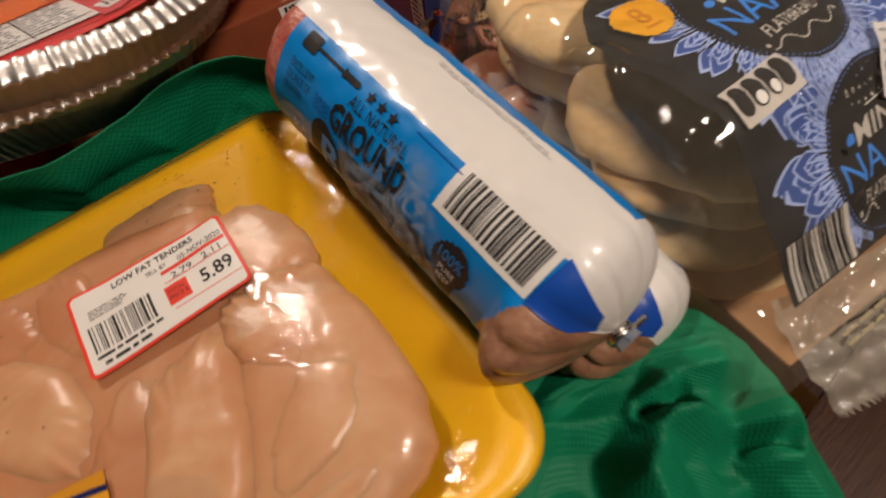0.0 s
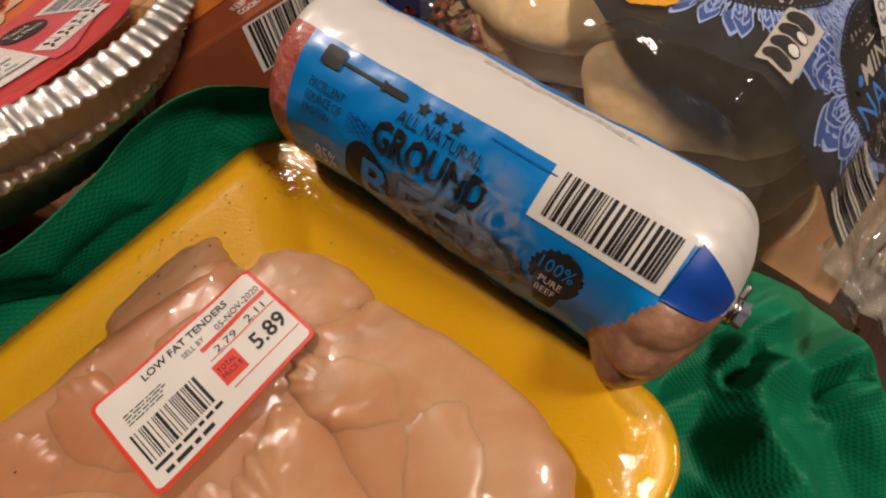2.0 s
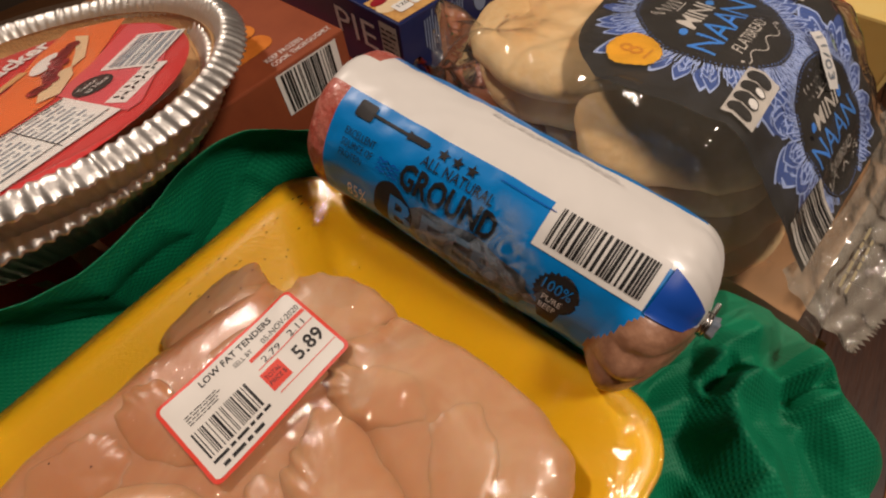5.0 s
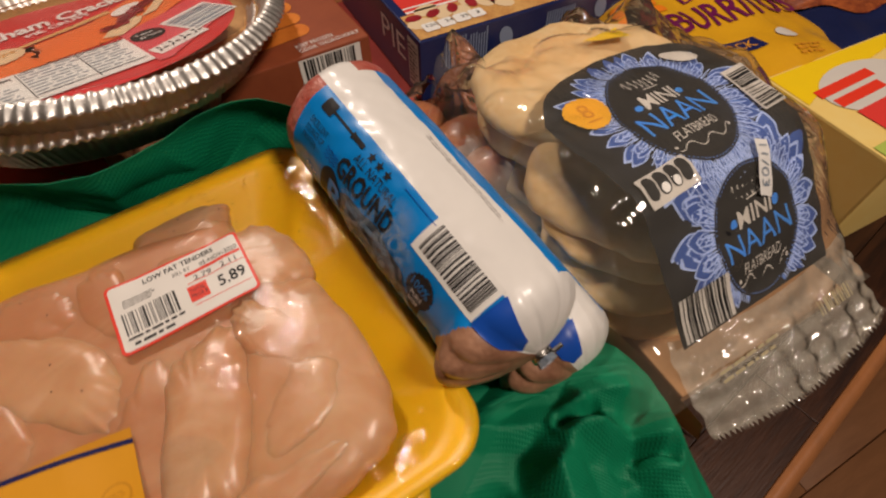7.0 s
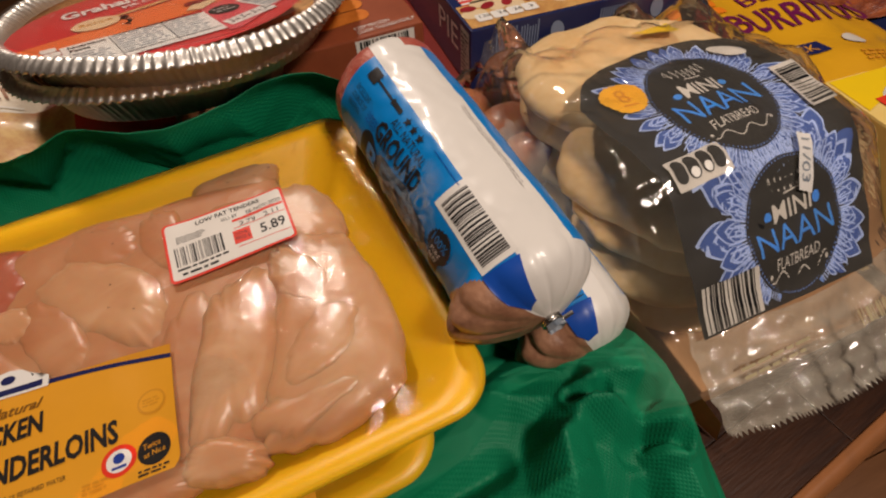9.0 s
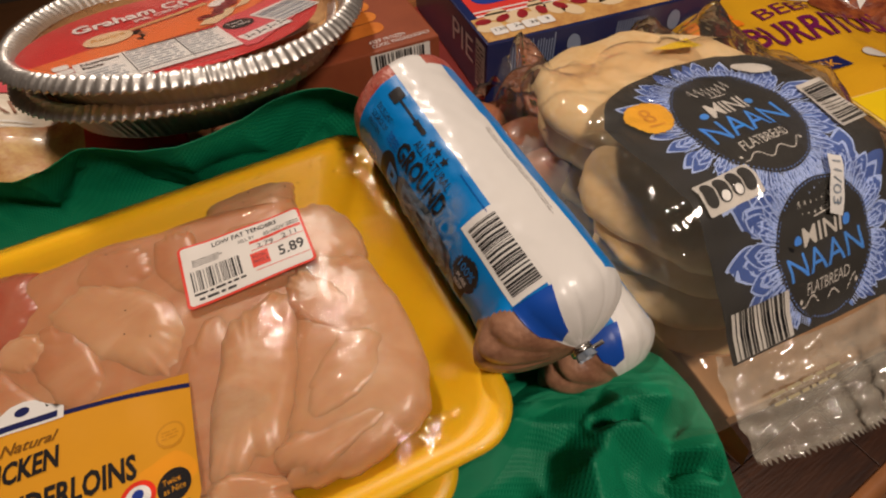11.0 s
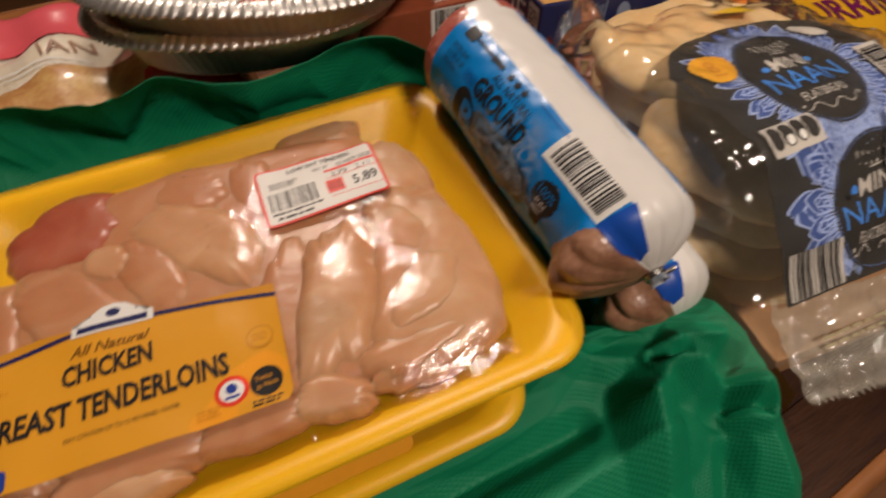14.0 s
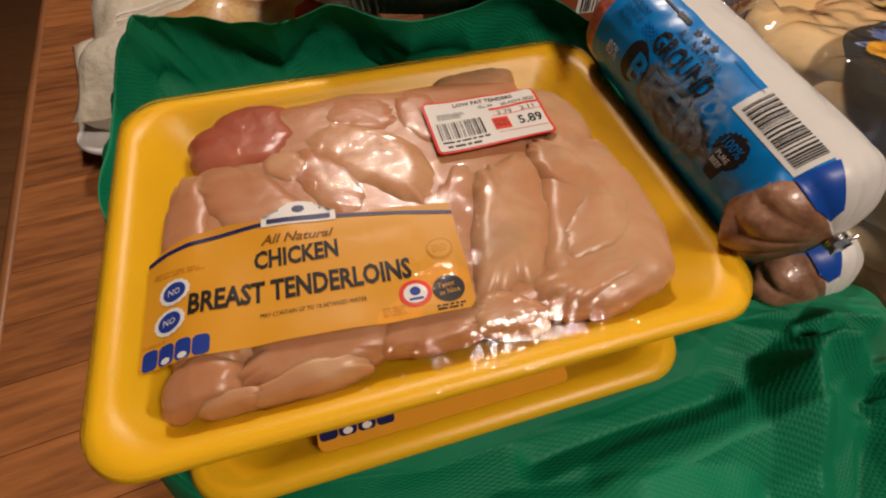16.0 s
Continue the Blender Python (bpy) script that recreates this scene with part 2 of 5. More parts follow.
def poly_bm(polys):
    bm = bmesh.new()
    for p in polys:
        bm.faces.new([bm.verts.new((x, y, 0)) for x, y in p])
    return bm


def rect(cx, cy, w, h, turn=0.0):
    c, s = math.cos(radians(turn)), math.sin(radians(turn))
    return [(cx + c * x - s * y, cy + s * x + c * y) for x, y in ((-w / 2, -h / 2), (w / 2, -h / 2), (w / 2, h / 2), (-w / 2, h / 2))]


def oval(cx, cy, rx, ry, n=40, turn=0.0, wobble=0.0, teeth=0):
    c, s = math.cos(radians(turn)), math.sin(radians(turn))
    out = []
    for k in range(n):
        a = 2 * math.pi * k / n
        r = 1 + (wobble * (1 if k % 2 else -1) if not teeth else wobble * math.cos(teeth * a))
        x, y = rx * r * math.cos(a), ry * r * math.sin(a)
        out.append((cx + c * x - s * y, cy + s * x + c * y))
    return out


def round_rect(cx, cy, w, h, r, turn=0.0, n=6):
    c, s = math.cos(radians(turn)), math.sin(radians(turn))
    out = []
    for qx, qy, a0 in ((1, 1, 0), (-1, 1, 90), (-1, -1, 180), (1, -1, 270)):
        for k in range(n + 1):
            a = radians(a0 + 90 * k / n)
            x, y = qx * (w / 2 - r) + r * math.cos(a), qy * (h / 2 - r) + r * math.sin(a)
            out.append((cx + c * x - s * y, cy + s * x + c * y))
    return out


def bars(cx, cy, w, h, n, seed, turn=0.0, fill=0.55, along=True):
    """Upright strokes side by side (a barcode), or with along=False rows of short strokes (small print)."""
    rng = random.Random(seed)
    c, s = math.cos(radians(turn)), math.sin(radians(turn))
    out = []
    if along:
        ws = [rng.choice((1, 1, 2, 3)) for _ in range(2 * n)]
        tot, x = sum(ws), -w / 2
        for k, q in enumerate(ws):
            d = w * q / tot
            if k % 2 == 0:
                out.append((x + d / 2, 0, d, h))
            x += d
    else:
        for k in range(n):
            y = h / 2 - h * (k + 0.5) / n
            x, end = -w / 2, w / 2 - rng.random() * w * 0.18
            while x < end:
                d = min(h / n * (0.7 + 2.4 * rng.random()), end - x)
                out.append((x + d / 2, y, d, h / n * fill))
                x += d + h / n * 0.45
    return [rect(cx + c * x - s * y, cy + s * x + c * y, d, hh, turn) for x, y, d, hh in out]


def laid(name, bm, material, parent, surf, lift=0.0003, cell=0.0, label=""):
    """Lays a flat shape on a surface surf(u, v, lift), cut small enough to follow it."""
    if cell:
        bmesh.ops.triangulate(bm, faces=[f for f in bm.faces if len(f.verts) > 4])
        for axis in (0, 1):
            lo, hi = min(v.co[axis] for v in bm.verts), max(v.co[axis] for v in bm.verts)
            n = Vector((1, 0, 0)) if axis == 0 else Vector((0, 1, 0))
            for k in range(math.floor(lo / cell) + 1, math.ceil(hi / cell)):
                bmesh.ops.bisect_plane(bm, geom=bm.verts[:] + bm.edges[:] + bm.faces[:], plane_co=n * (k * cell), plane_no=n)
    for v in bm.verts:
        v.co = surf(v.co.x, v.co.y, lift)
    return part(name, bm, material, parent, label, smooth=bool(cell))


def flat(m):
    return lambda u, v, l: m @ Vector((u, v, l))


def loop_lerp(keys, t):
    """Closed Catmull-Rom curve through keys (tuples) at t in 0..1."""
    n = len(keys)
    f = (t % 1.0) * n
    i, f = int(f), f - int(f)
    p = [keys[(i + k - 1) % n] for k in range(4)]
    return Vector([0.5 * (2 * b + (c - a) * f + (2 * a - 5 * b + 4 * c - d) * f * f + (3 * b - a - 3 * c + d) * f ** 3) for a, b, c, d in zip(*p)])


# ---- room ----
def room():
    lo, hi, top, th = Vector((-1.9, -1.7)), Vector((2.3, 2.9)), FLOOR_Z + 2.4, 0.1
    floor = structure(part("floor", box_bm(hi.x - lo.x, hi.y - lo.y, th, 0, Matrix.Translation(((lo.x + hi.x) / 2, (lo.y + hi.y) / 2, FLOOR_Z - th - 0.012))), FLOOR_WOOD, smooth=False), "brown wooden floor of narrow boards")
    structure(part("ceiling", box_bm(hi.x - lo.x, hi.y - lo.y, th, 0, Matrix.Translation(((lo.x + hi.x) / 2, (lo.y + hi.y) / 2, top))), CEIL, smooth=False), "plain off-white ceiling")
    for name, cx, cy, sx, sy in (("wall_north", (lo.x + hi.x) / 2, hi.y + th / 2, hi.x - lo.x, th), ("wall_south", (lo.x + hi.x) / 2, lo.y - th / 2, hi.x - lo.x, th),
                                 ("wall_east", hi.x + th / 2, (lo.y + hi.y) / 2, th, hi.y - lo.y), ("wall_west", lo.x - th / 2, (lo.y + hi.y) / 2, th, hi.y - lo.y)):
        structure(part(name, box_bm(sx, sy, 2.6, 0, Matrix.Translation((cx, cy, FLOOR_Z - 0.1))), WALL, smooth=False), "plain beige painted wall")
    mesh = None
    wide, long = 0.11, 1.05
    for i in range(26):
        for k in range(6):
            x, y = lo.x + long * (k - 0.5 * (i % 2)) + long / 2 + 0.1, -1.3 + wide * (i + 0.5)
            if not (lo.x < x - long / 2 and x + long / 2 < hi.x):
                continue
            if mesh is None:
                ob = part("floor_board", box_bm(long - 0.002, wide - 0.002, 0.012, 0.0012), FLOOR_WOOD, floor)
                mesh = ob.data
            else:
                ob = new("floor_board", mesh)
                ob.parent = floor
            ob.location = (x, y, FLOOR_Z - 0.012)


room()

CORNER, TABLE_TURN, TABLE_X, TABLE_Y = Vector((-0.187, -0.289)), 11.0, 1.45, 0.90


def table():
    """A rectangular table of narrow glued staves with a rounded edge, on four legs."""
    t = thing("dining_table", pose(CORNER.x, CORNER.y, FLOOR_Z, 0, 0, TABLE_TURN), "brown butcher-block wooden table with rounded edge", "table")
    h = TABLE_Z - FLOOR_Z
    prof = [(0.012, -0.004), (0.011, -0.0002), (0.006, -0.0012), (0.002, -0.0045), (0.0, -0.011), (0.002, -0.024), (0.008, -0.030), (0.3, -0.030)]
    loops = []
    bm = bmesh.new()
    for inset, z in prof:
        loops.append([bm.verts.new((TABLE_X / 2 + x, TABLE_Y / 2 + y, h + z)) for x, y in round_rect(0, 0, TABLE_X - 2 * inset, TABLE_Y - 2 * inset, max(0.03 - inset, 0.004), n=8)])
    n = len(loops[0])
    for a, c in zip(loops, loops[1:]):
        for k in range(n):
            bm.faces.new((a[k], c[k], c[(k + 1) % n], a[(k + 1) % n]))
    part("edge", bm, RIM_WOOD, t)
    for x, y in ((0.08, 0.08), (TABLE_X - 0.08, 0.08), (0.08, TABLE_Y - 0.08), (TABLE_X - 0.08, TABLE_Y - 0.08)):
        part("leg", box_bm(0.06, 0.06, h - 0.03, 0.004, Matrix.Translation((x, y, 0))), RIM_WOOD, t)
    rng = random.Random(4)
    wide = (TABLE_Y - 0.024) / 20
    for i in range(20):
        y = 0.012 + wide * (i + 0.5)
        cuts = [0.012]
        x = 0.15 + 0.35 * rng.random()
        while x < TABLE_X - 0.15:
            cuts.append(x)
            x += 0.3 + 0.4 * rng.random()
        cuts.append(TABLE_X - 0.012)
        for a, c in zip(cuts, cuts[1:]):
            # rows 0 to 2, along the front edge, get the darker colour
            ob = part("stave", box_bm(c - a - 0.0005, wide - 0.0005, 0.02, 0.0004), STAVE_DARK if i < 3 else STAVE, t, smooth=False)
            ob.location = ((a + c) / 2, y, h - 0.02)


table()

# ---- chicken trays ----
TRAY_L, TRAY_W, TRAY_H = 0.2970, 0.2205, 0.030
TRAY = pose(0.0171, 0.0041, 0.0078, 3.57, -1.85, 3.91)


def rr_point(w, h, r, t):
    """A point of a rounded rectangle's outline, t from 0 to 1 round it."""
    pts = round_rect(0, 0, w, h, r, n=10)
    f = (t % 1.0) * len(pts)
    i = int(f)
    a, b = pts[i % len(pts)], pts[(i + 1) % len(pts)]
    return a[0] + (b[0] - a[0]) * (f - i), a[1] + (b[1] - a[1]) * (f - i)


def tray_shell(parent, L=TRAY_L, name="foam_tray"):
    """Foam tray: rolled rim, sloped ribbed walls, thick base. z = 0 is the rim's top."""
    prof = [(0.0400, -TRAY_H + 0.004, 0.014), (0.0370, -TRAY_H + 0.0048, 0.015), (0.0330, -TRAY_H + 0.008, 0.017), (0.0180, -0.0085, 0.022), (0.0130, -0.0030, 0.024), (0.0100, -0.0008, 0.025), (0.006, 0.0, 0.0225),
            (0.002, -0.0008, 0.0235), (0.0, -0.0035, 0.024), (0.001, -0.007, 0.024), (0.0035, -0.0085, 0.0235), (0.010, -0.012, 0.025), (0.031, -TRAY_H + 0.002, 0.017), (0.035, -TRAY_H, 0.016)]
    bm = bmesh.new()
    loops = []
    for inset, z, r in prof:
        pts = round_rect(0, 0, L - 2 * inset, TRAY_W - 2 * inset, r, n=10)
        loops.append([bm.verts.new((x, y, z + 0.0004 * noise.noise(Vector((x * 30, y * 30, inset * 90))))) for x, y in pts])
    n = len(loops[0])
    for a, b in zip(loops, loops[1:]):
        for k in range(n):
            bm.faces.new((a[k], a[(k + 1) % n], b[(k + 1) % n], b[k]))
    bm.faces.new(loops[0][::-1])
    bm.faces.new(loops[-1])
    bmesh.ops.recalc_face_normals(bm, faces=bm.faces[:])
    ob = part(name, bm, FOAM, parent)
    return ob


def fillet_bm(cx, cy, long, wide, turn, bend, taper, top, seed, thick=0.012):
    """One piece of meat pressed flat under film: a bent, tapered slab with rounded edges. Sizes in millimetres; bend throws the ends to the right of its run."""
    c, s = math.cos(radians(turn)), math.sin(radians(turn))
    rg = random.Random(seed * 7 + 1)
    lean_u, lean_v = rg.uniform(-1, 1) * 0.0011, rg.uniform(-1, 1) * 0.0011
    rings = [0.001, 0.2, 0.38, 0.52, 0.64, 0.73, 0.80, 0.86, 0.905, 0.94, 0.965, 0.983, 0.994, 1.0, 0.93, 0.5, 0.001]
    n = len(rings) - 1

    def f(i, j):
        k = round(j * n)
        r = rings[k]
        a = 2 * math.pi * i
        ca, sa = math.cos(a), math.sin(a)
        edge = 1 + 0.20 * noise.noise(Vector((ca * 1.5, sa * 1.5, seed))) + 0.10 * noise.noise(Vector((ca * 4.2, sa * 4.2, seed + 5))) + 0.035 * noise.noise(Vector((ca * 13, sa * 13, seed + 9)))
        u, v = r * edge * math.copysign(abs(ca) ** 0.86, ca), r * edge * math.copysign(abs(sa) ** 0.86, sa)
        lx, ly = u * long, v * wide * (1 + taper * u) - bend * long * (u * u - 0.3)
        x, y = 0.001 * (cx + c * lx - s * ly), 0.001 * (cy + s * lx + c * ly)
        if k > 13:
            z = top - thick
        else:
            d = (1 - r) * wide * 0.001
            e = 1 - min(d / min(0.011, 0.00045 * wide), 1.0)
            z = top - 0.0065 * (1 - max(0.0, 1 - e ** 2.2) ** 0.75) + lean_u * u + lean_v * v - (0.004 if k == 13 else 0)
            z += 0.0008 * (1 - r * r) + 0.0010 * noise.noise(Vector((x * 38, y * 38, seed))) + 0.0003 * noise.noise(Vector((x * 130, y * 130, seed)))
        for ax, lim in ((0, 0.104), (1, 0.076)):
            q = x if ax == 0 else y
            over = abs(q) - lim
            if over > 0:
                q = math.copysign(lim + 0.027 * (1 - math.exp(-over / 0.027)), q)
                z -= 0.0035 * min(over / 0.02, 1.5)
                if ax == 0:
                    x = q
                else:
                    y = q
        return Vector((x, y, max(z, -TRAY_H + 0.0045)))
    bm = grid_bm(80, n, f, close_u=True)
    bmesh.ops.remove_doubles(bm, verts=bm.verts[:], dist=0.00015)
    bmesh.ops.recalc_face_normals(bm, faces=bm.faces[:])
    return bm


def pieces():
    """The pieces of meat in the tray, the lowest first: their place and size in millimetres, and the kind of meat."""
    out = []

    def add(kind, *a, thick=0.012):
        out.append((kind, fillet_bm(*a, 3.1 * len(out) + 1, thick)))
    add("plain", 0, -4, 116, 84, 0, 0, 0, 0.0074, thick=0.02)
    add("plain", -95, -45, 36, 26, -95, 0, 0, 0.0091)
    add("plain", -40, -45, 56, 26, 5, 0, 0, 0.0091)
    add("plain", 60, 36, 36, 26, -20, 0, 0, 0.0084)
    add("pale", 62, 74, 30, 16, -6, 0.05, 0.1, 0.0060)
    add("plain", 20, 46, 28, 17, -70, 0, 0, 0.0091)
    add("plain", -14, 57, 26, 19, -12, 0, 0, 0.0094)
    add("pink", -78, 55, 32, 25, 20, -0.1, 0.1, 0.0100)
    add("plain", -38, 6, 34, 16, -65, 0, 0, 0.0093)
    add("plain", -111, -4, 38, 19, -95, 0, 0, 0.0097)
    add("plain", -74, 2, 42, 21, -55, 0.05, 0, 0.0101)
    add("pale", -58, 25, 15, 11, -40, 0, 0.2, 0.0107)
    add("pale", -15, 21, 45, 21, -49, 0.1, -0.15, 0.0107)
    add("pale", 93, 31, 30, 22, -52, 0.1, 0, 0.0091)
    add("plain", 20, -35, 46, 20, -108, 0, 0, 0.0085)
    add("pale", 88, -44, 62, 36, -106, 0.22, 0.1, 0.0108, thick=0.017)
    add("pale", 70, -76, 30, 15, 14, 0, -0.15, 0.0104)
    add("pale", 84, -14, 28, 15, -62, -0.1, 0.1, 0.0120)
    add("pale", 82, -50, 28, 17, -140, 0.15, -0.2, 0.0118)
    add("pale", 42, -38, 46, 20, -112, 0.03, -0.1, 0.0132)
    add("pale", 26, -88, 21, 14, -35, 0.1, 0.1, 0.0102)
    add("plain", -57, -80, 34, 15, 0, 0, 0, 0.0092)
    add("plain", -105, -84, 21, 15, 20, 0, 0, 0.0103)
    add("pale", -91, -96, 15, 8, 0, 0, 0, 0.0091)
    add("pale", -62, -95, 25, 11, 8, 0, 0.1, 0.0098)
    add("plain", -8, -84, 28, 13, -3, 0, 0, 0.0088)
    return out


def film_grid(bms):
    """The film's height over the tray: held by rim and meat, sagging between them."""
    from mathutils.bvhtree import BVHTree
    trees = [BVHTree.FromBMesh(b) for b in bms]
    nx, ny = 100, 78
    x0, y0 = -TRAY_L / 2 + 0.003, -TRAY_W / 2 + 0.003
    dx, dy = -2 * x0 / nx, -2 * y0 / ny
    base = np.full((nx + 1, ny + 1), -0.02)
    for i in range(nx + 1):
        for j in range(ny + 1):
            o = Vector((x0 + i * dx, y0 + j * dy, 0.1))
            for tr in trees:
                hit = tr.ray_cast(o, Vector((0, 0, -1)))[0]
                if hit:
                    base[i, j] = max(base[i, j], hit.z + 0.0009)
    edge = np.zeros_like(base, bool)
    edge[0, :] = edge[-1, :] = edge[:, 0] = edge[:, -1] = True
    z = np.maximum(base, -0.002)
    for _ in range(420):
        avg = z.copy()
        avg[1:-1, 1:-1] = (z[:-2, 1:-1] + z[2:, 1:-1] + z[1:-1, :-2] + z[1:-1, 2:]) / 4
        z = np.maximum(avg - 0.00003, base)
        z[edge] = 0.0004

    def at(x, y):
        fx, fy = min(max((x - x0) / dx, 0), nx - 1e-6), min(max((y - y0) / dy, 0), ny - 1e-6)
        i, j = int(fx), int(fy)
        fx, fy = fx - i, fy - j
        return float(z[i, j] * (1 - fx) * (1 - fy) + z[i + 1, j] * fx * (1 - fy) + z[i, j + 1] * (1 - fx) * fy + z[i + 1, j + 1] * fx * fy)
    return at


def chicken_tray():
    t = thing("chicken_tray", TRAY, "yellow foam tray of raw chicken tenderloins under clear film", "meat tray")
    tray_shell(t)
    kinds = {"pink": MEAT_PINK, "pale": MEAT_PALE, "plain": MEAT}
    meat = pieces()
    at = film_grid([b for _, b in meat])
    for kind, b in meat:
        part("chicken_tenderloin", b, kinds[kind], t)

    def outline(i, j):
        x, y = rr_point(TRAY_L - 0.002, TRAY_W - 0.002, 0.0240, i)
        k = min(j * 1.12, 1.0)
        if j > 0.9:
            return Vector((x * (1.001), y * 1.001, -0.006 * (j - 0.9) / 0.1))
        return Vector((x * k, y * k, at(x * k, y * k) + 0.0005))
    part("film", grid_bm(120, 60, outline, close_u=True), FILM, t, "clear glossy stretch film")

    def surf(u, v, l):
        return Vector((u, v, at(u, v) + 0.0019 + l))
    rg = random.Random(5)
    specks = [oval(rg.uniform(0.06, 0.132), rg.uniform(0.07, 0.098), 0.0005 + 0.0004 * rg.random(), 0.0004, 7) for _ in range(26)] + [oval(rg.uniform(-0.02, 0.12), rg.uniform(0.0, 0.07), 0.0005, 0.0004, 6) for _ in range(12)]
    tagged(laid("pepper_specks", poly_bm(specks), BLACK, t, surf, -0.0006), kind="stuff")
    # price sticker
    inv = TRAY.inverted()
    a, b, d = (inv @ Vector(p) for p in ((0.0347, 0.0556, 0.022), (0.1023, 0.0603, 0.022), (0.0364, 0.0149, 0.018)))
    ex, ey = (b - a), (d - a)
    w, h = ex.length, ey.length
    ang = math.degrees(math.atan2(ex.y, ex.x))
    mid = a + ex / 2 + ey / 2
    st = laid("price_sticker", poly_bm([round_rect(0, 0, w, h, 0.003)]), RED, t, lambda u, v, l: surf(*turn2(u, v, ang, mid), l), 0.0, 0.006, "white price sticker with red border")
    on = lambda u, v, l: surf(*turn2(u, v, ang, mid), l)
    laid("sticker_paper", poly_bm([round_rect(0, 0, w - 0.003, h - 0.003, 0.002)]), PRICE_WHITE, st, on, 0.0002, 0.006)
    laid("sticker_title", text_bm("LOW FAT TENDERS", 0.002, h / 2 - 0.0052, 0.036, 0.0032, bold=0.02), BLACK, st, on, 0.0004, 0.008)
    laid("sticker_date", text_bm("05-NOV-2020", w / 2 - 0.0125, h / 2 - 0.0105, 0.020, 0.0028), BLACK, st, on, 0.0004, 0.008)
    laid("sticker_sell_by", text_bm("SELL BY", 0.002, h / 2 - 0.010, 0.009, 0.0022), BLACK, st, on, 0.0004, 0.008)
    laid("sticker_rule", poly_bm([rect(0.0175, h / 2 - 0.0135, 0.029, 0.0018), rect(0.0175, -0.0125, 0.029, 0.0004), rect(0.0175, 0.0012, 0.029, 0.0004)]), RED, st, on, 0.0004, 0.008)
    laid("sticker_weight", text_bm("2.79   2.11", 0.0175, h / 2 - 0.0172, 0.022, 0.0030), BLACK, st, on, 0.0004, 0.008)
    laid("sticker_price", text_bm("5.89", w / 2 - 0.0105, -0.0055, 0.014, 0.0068, bold=0.02), BLACK, st, on, 0.0004, 0.008)
    laid("sticker_red_box", poly_bm([rect(0.0065, -0.0055, 0.0095, 0.0095)]), RED, st, on, 0.0004, 0.008)
    laid("sticker_red_box_text", text_bm("TOTAL\nPRICE $", 0.0065, -0.0055, 0.0078, 0.0055), BLACK, st, on, 0.0005, 0.008)
    laid("sticker_barcode", poly_bm(bars(-0.0165, -0.0045, 0.026, 0.0125, 22, 5)), BLACK, st, on, 0.0004, 0.008)
    laid("sticker_small_print", poly_bm(bars(-0.0195, 0.0068, 0.016, 0.005, 4, 9, along=False, fill=0.35) + bars(-0.0155, -0.0128, 0.028, 0.0022, 1, 8, along=False, fill=0.6) + bars(-0.0175, -0.0162, 0.020, 0.0026, 1, 7, along=False, fill=0.6)), BLACK, st, on, 0.0004, 0.008)
    # brand label
    lm = Vector((-0.0550, -0.0495))
    la = -3.6
    on2 = lambda u, v, l: surf(*turn2(u, v, la, lm), l)
    W, H = 0.140, 0.0545
    arc = lambda x: 0.0345 - 0.0105 * ((x + 0.005) / 0.0645) ** 2 if x < -0.005 else 0.0345 - 0.0105 * ((x + 0.005) / 0.0765) ** 2
    xs = [-0.0695 + 0.139 * k / 30 for k in range(31)]
    lb = laid("brand_label", poly_bm([[(-0.0695, -0.0245), (-0.0675, -0.0265), (0.0665, -0.0265), (0.0685, -0.0245), (0.0695, -0.022)] + [(x, arc(x)) for x in xs[::-1]]]), LABEL_YELLOW, t, on2, 0.0, 0.006, "yellow printed brand label with dark lettering")
    laid("label_line", poly_bm([[(x, arc(x) + 0.001) for x in xs] + [(x, arc(x) - 0.0012) for x in xs[::-1]]]), NAVY, lb, on2, 0.0003, 0.006)
    laid("label_field", poly_bm([[(x, arc(x) + 0.001) for x in xs[20:]] + [(x, arc(x) + 0.001 + 0.005 * (x - xs[20]) / 0.046) for x in xs[:19:-1]]]), LABEL_GOLD, lb, on2, 0.0003, 0.006)
    laid("label_field", poly_bm([[(x, arc(x) + 0.001) for x in xs[:12]] + [(x, arc(x) + 0.001 + 0.004 * math.sin((x - xs[0]) * 57)) for x in xs[11::-1]]]), LABEL_GOLD, lb, on2, 0.0003, 0.006)
    laid("brand_plate", poly_bm([[(-0.019, 0.0318), (0.015, 0.0318), (0.015, 0.0374), (0.0085, 0.0374), (0.007, 0.0415), (0.003, 0.0445), (-0.002, 0.0455), (-0.007, 0.0445), (-0.011, 0.0415), (-0.0125, 0.0374), (-0.019, 0.0374)]]), WHITE, lb, on2, 0.0005, 0.006, "white brand plate")
    laid("brand_bar", poly_bm([rect(-0.002, 0.0345, 0.029, 0.0030), oval(-0.002, 0.0405, 0.003, 0.0022, 12)]), NAVY, lb, on2, 0.0007, 0.006)
    laid("label_script", text_bm("All Natural", -0.003, 0.0245, 0.033, 0.0048, slant=0.35, bold=0.02), SCRIPT_BROWN, lb, on2, 0.0004, 0.006)
    laid("label_title", text_bm("CHICKEN", -0.004, 0.0145, 0.037, 0.0098, bold=0.035), BLACK, lb, on2, 0.0004, 0.006)
    laid("label_title", text_bm("BREAST TENDERLOINS", -0.002, -0.0020, 0.094, 0.0106, bold=0.035), BLACK, lb, on2, 0.0004, 0.006)
    laid("label_note", text_bm("MAY CONTAIN UP TO 1% RETAINED WATER", 0.002, -0.0135, 0.044, 0.0021), BLACK, lb, on2, 0.0004, 0.008)
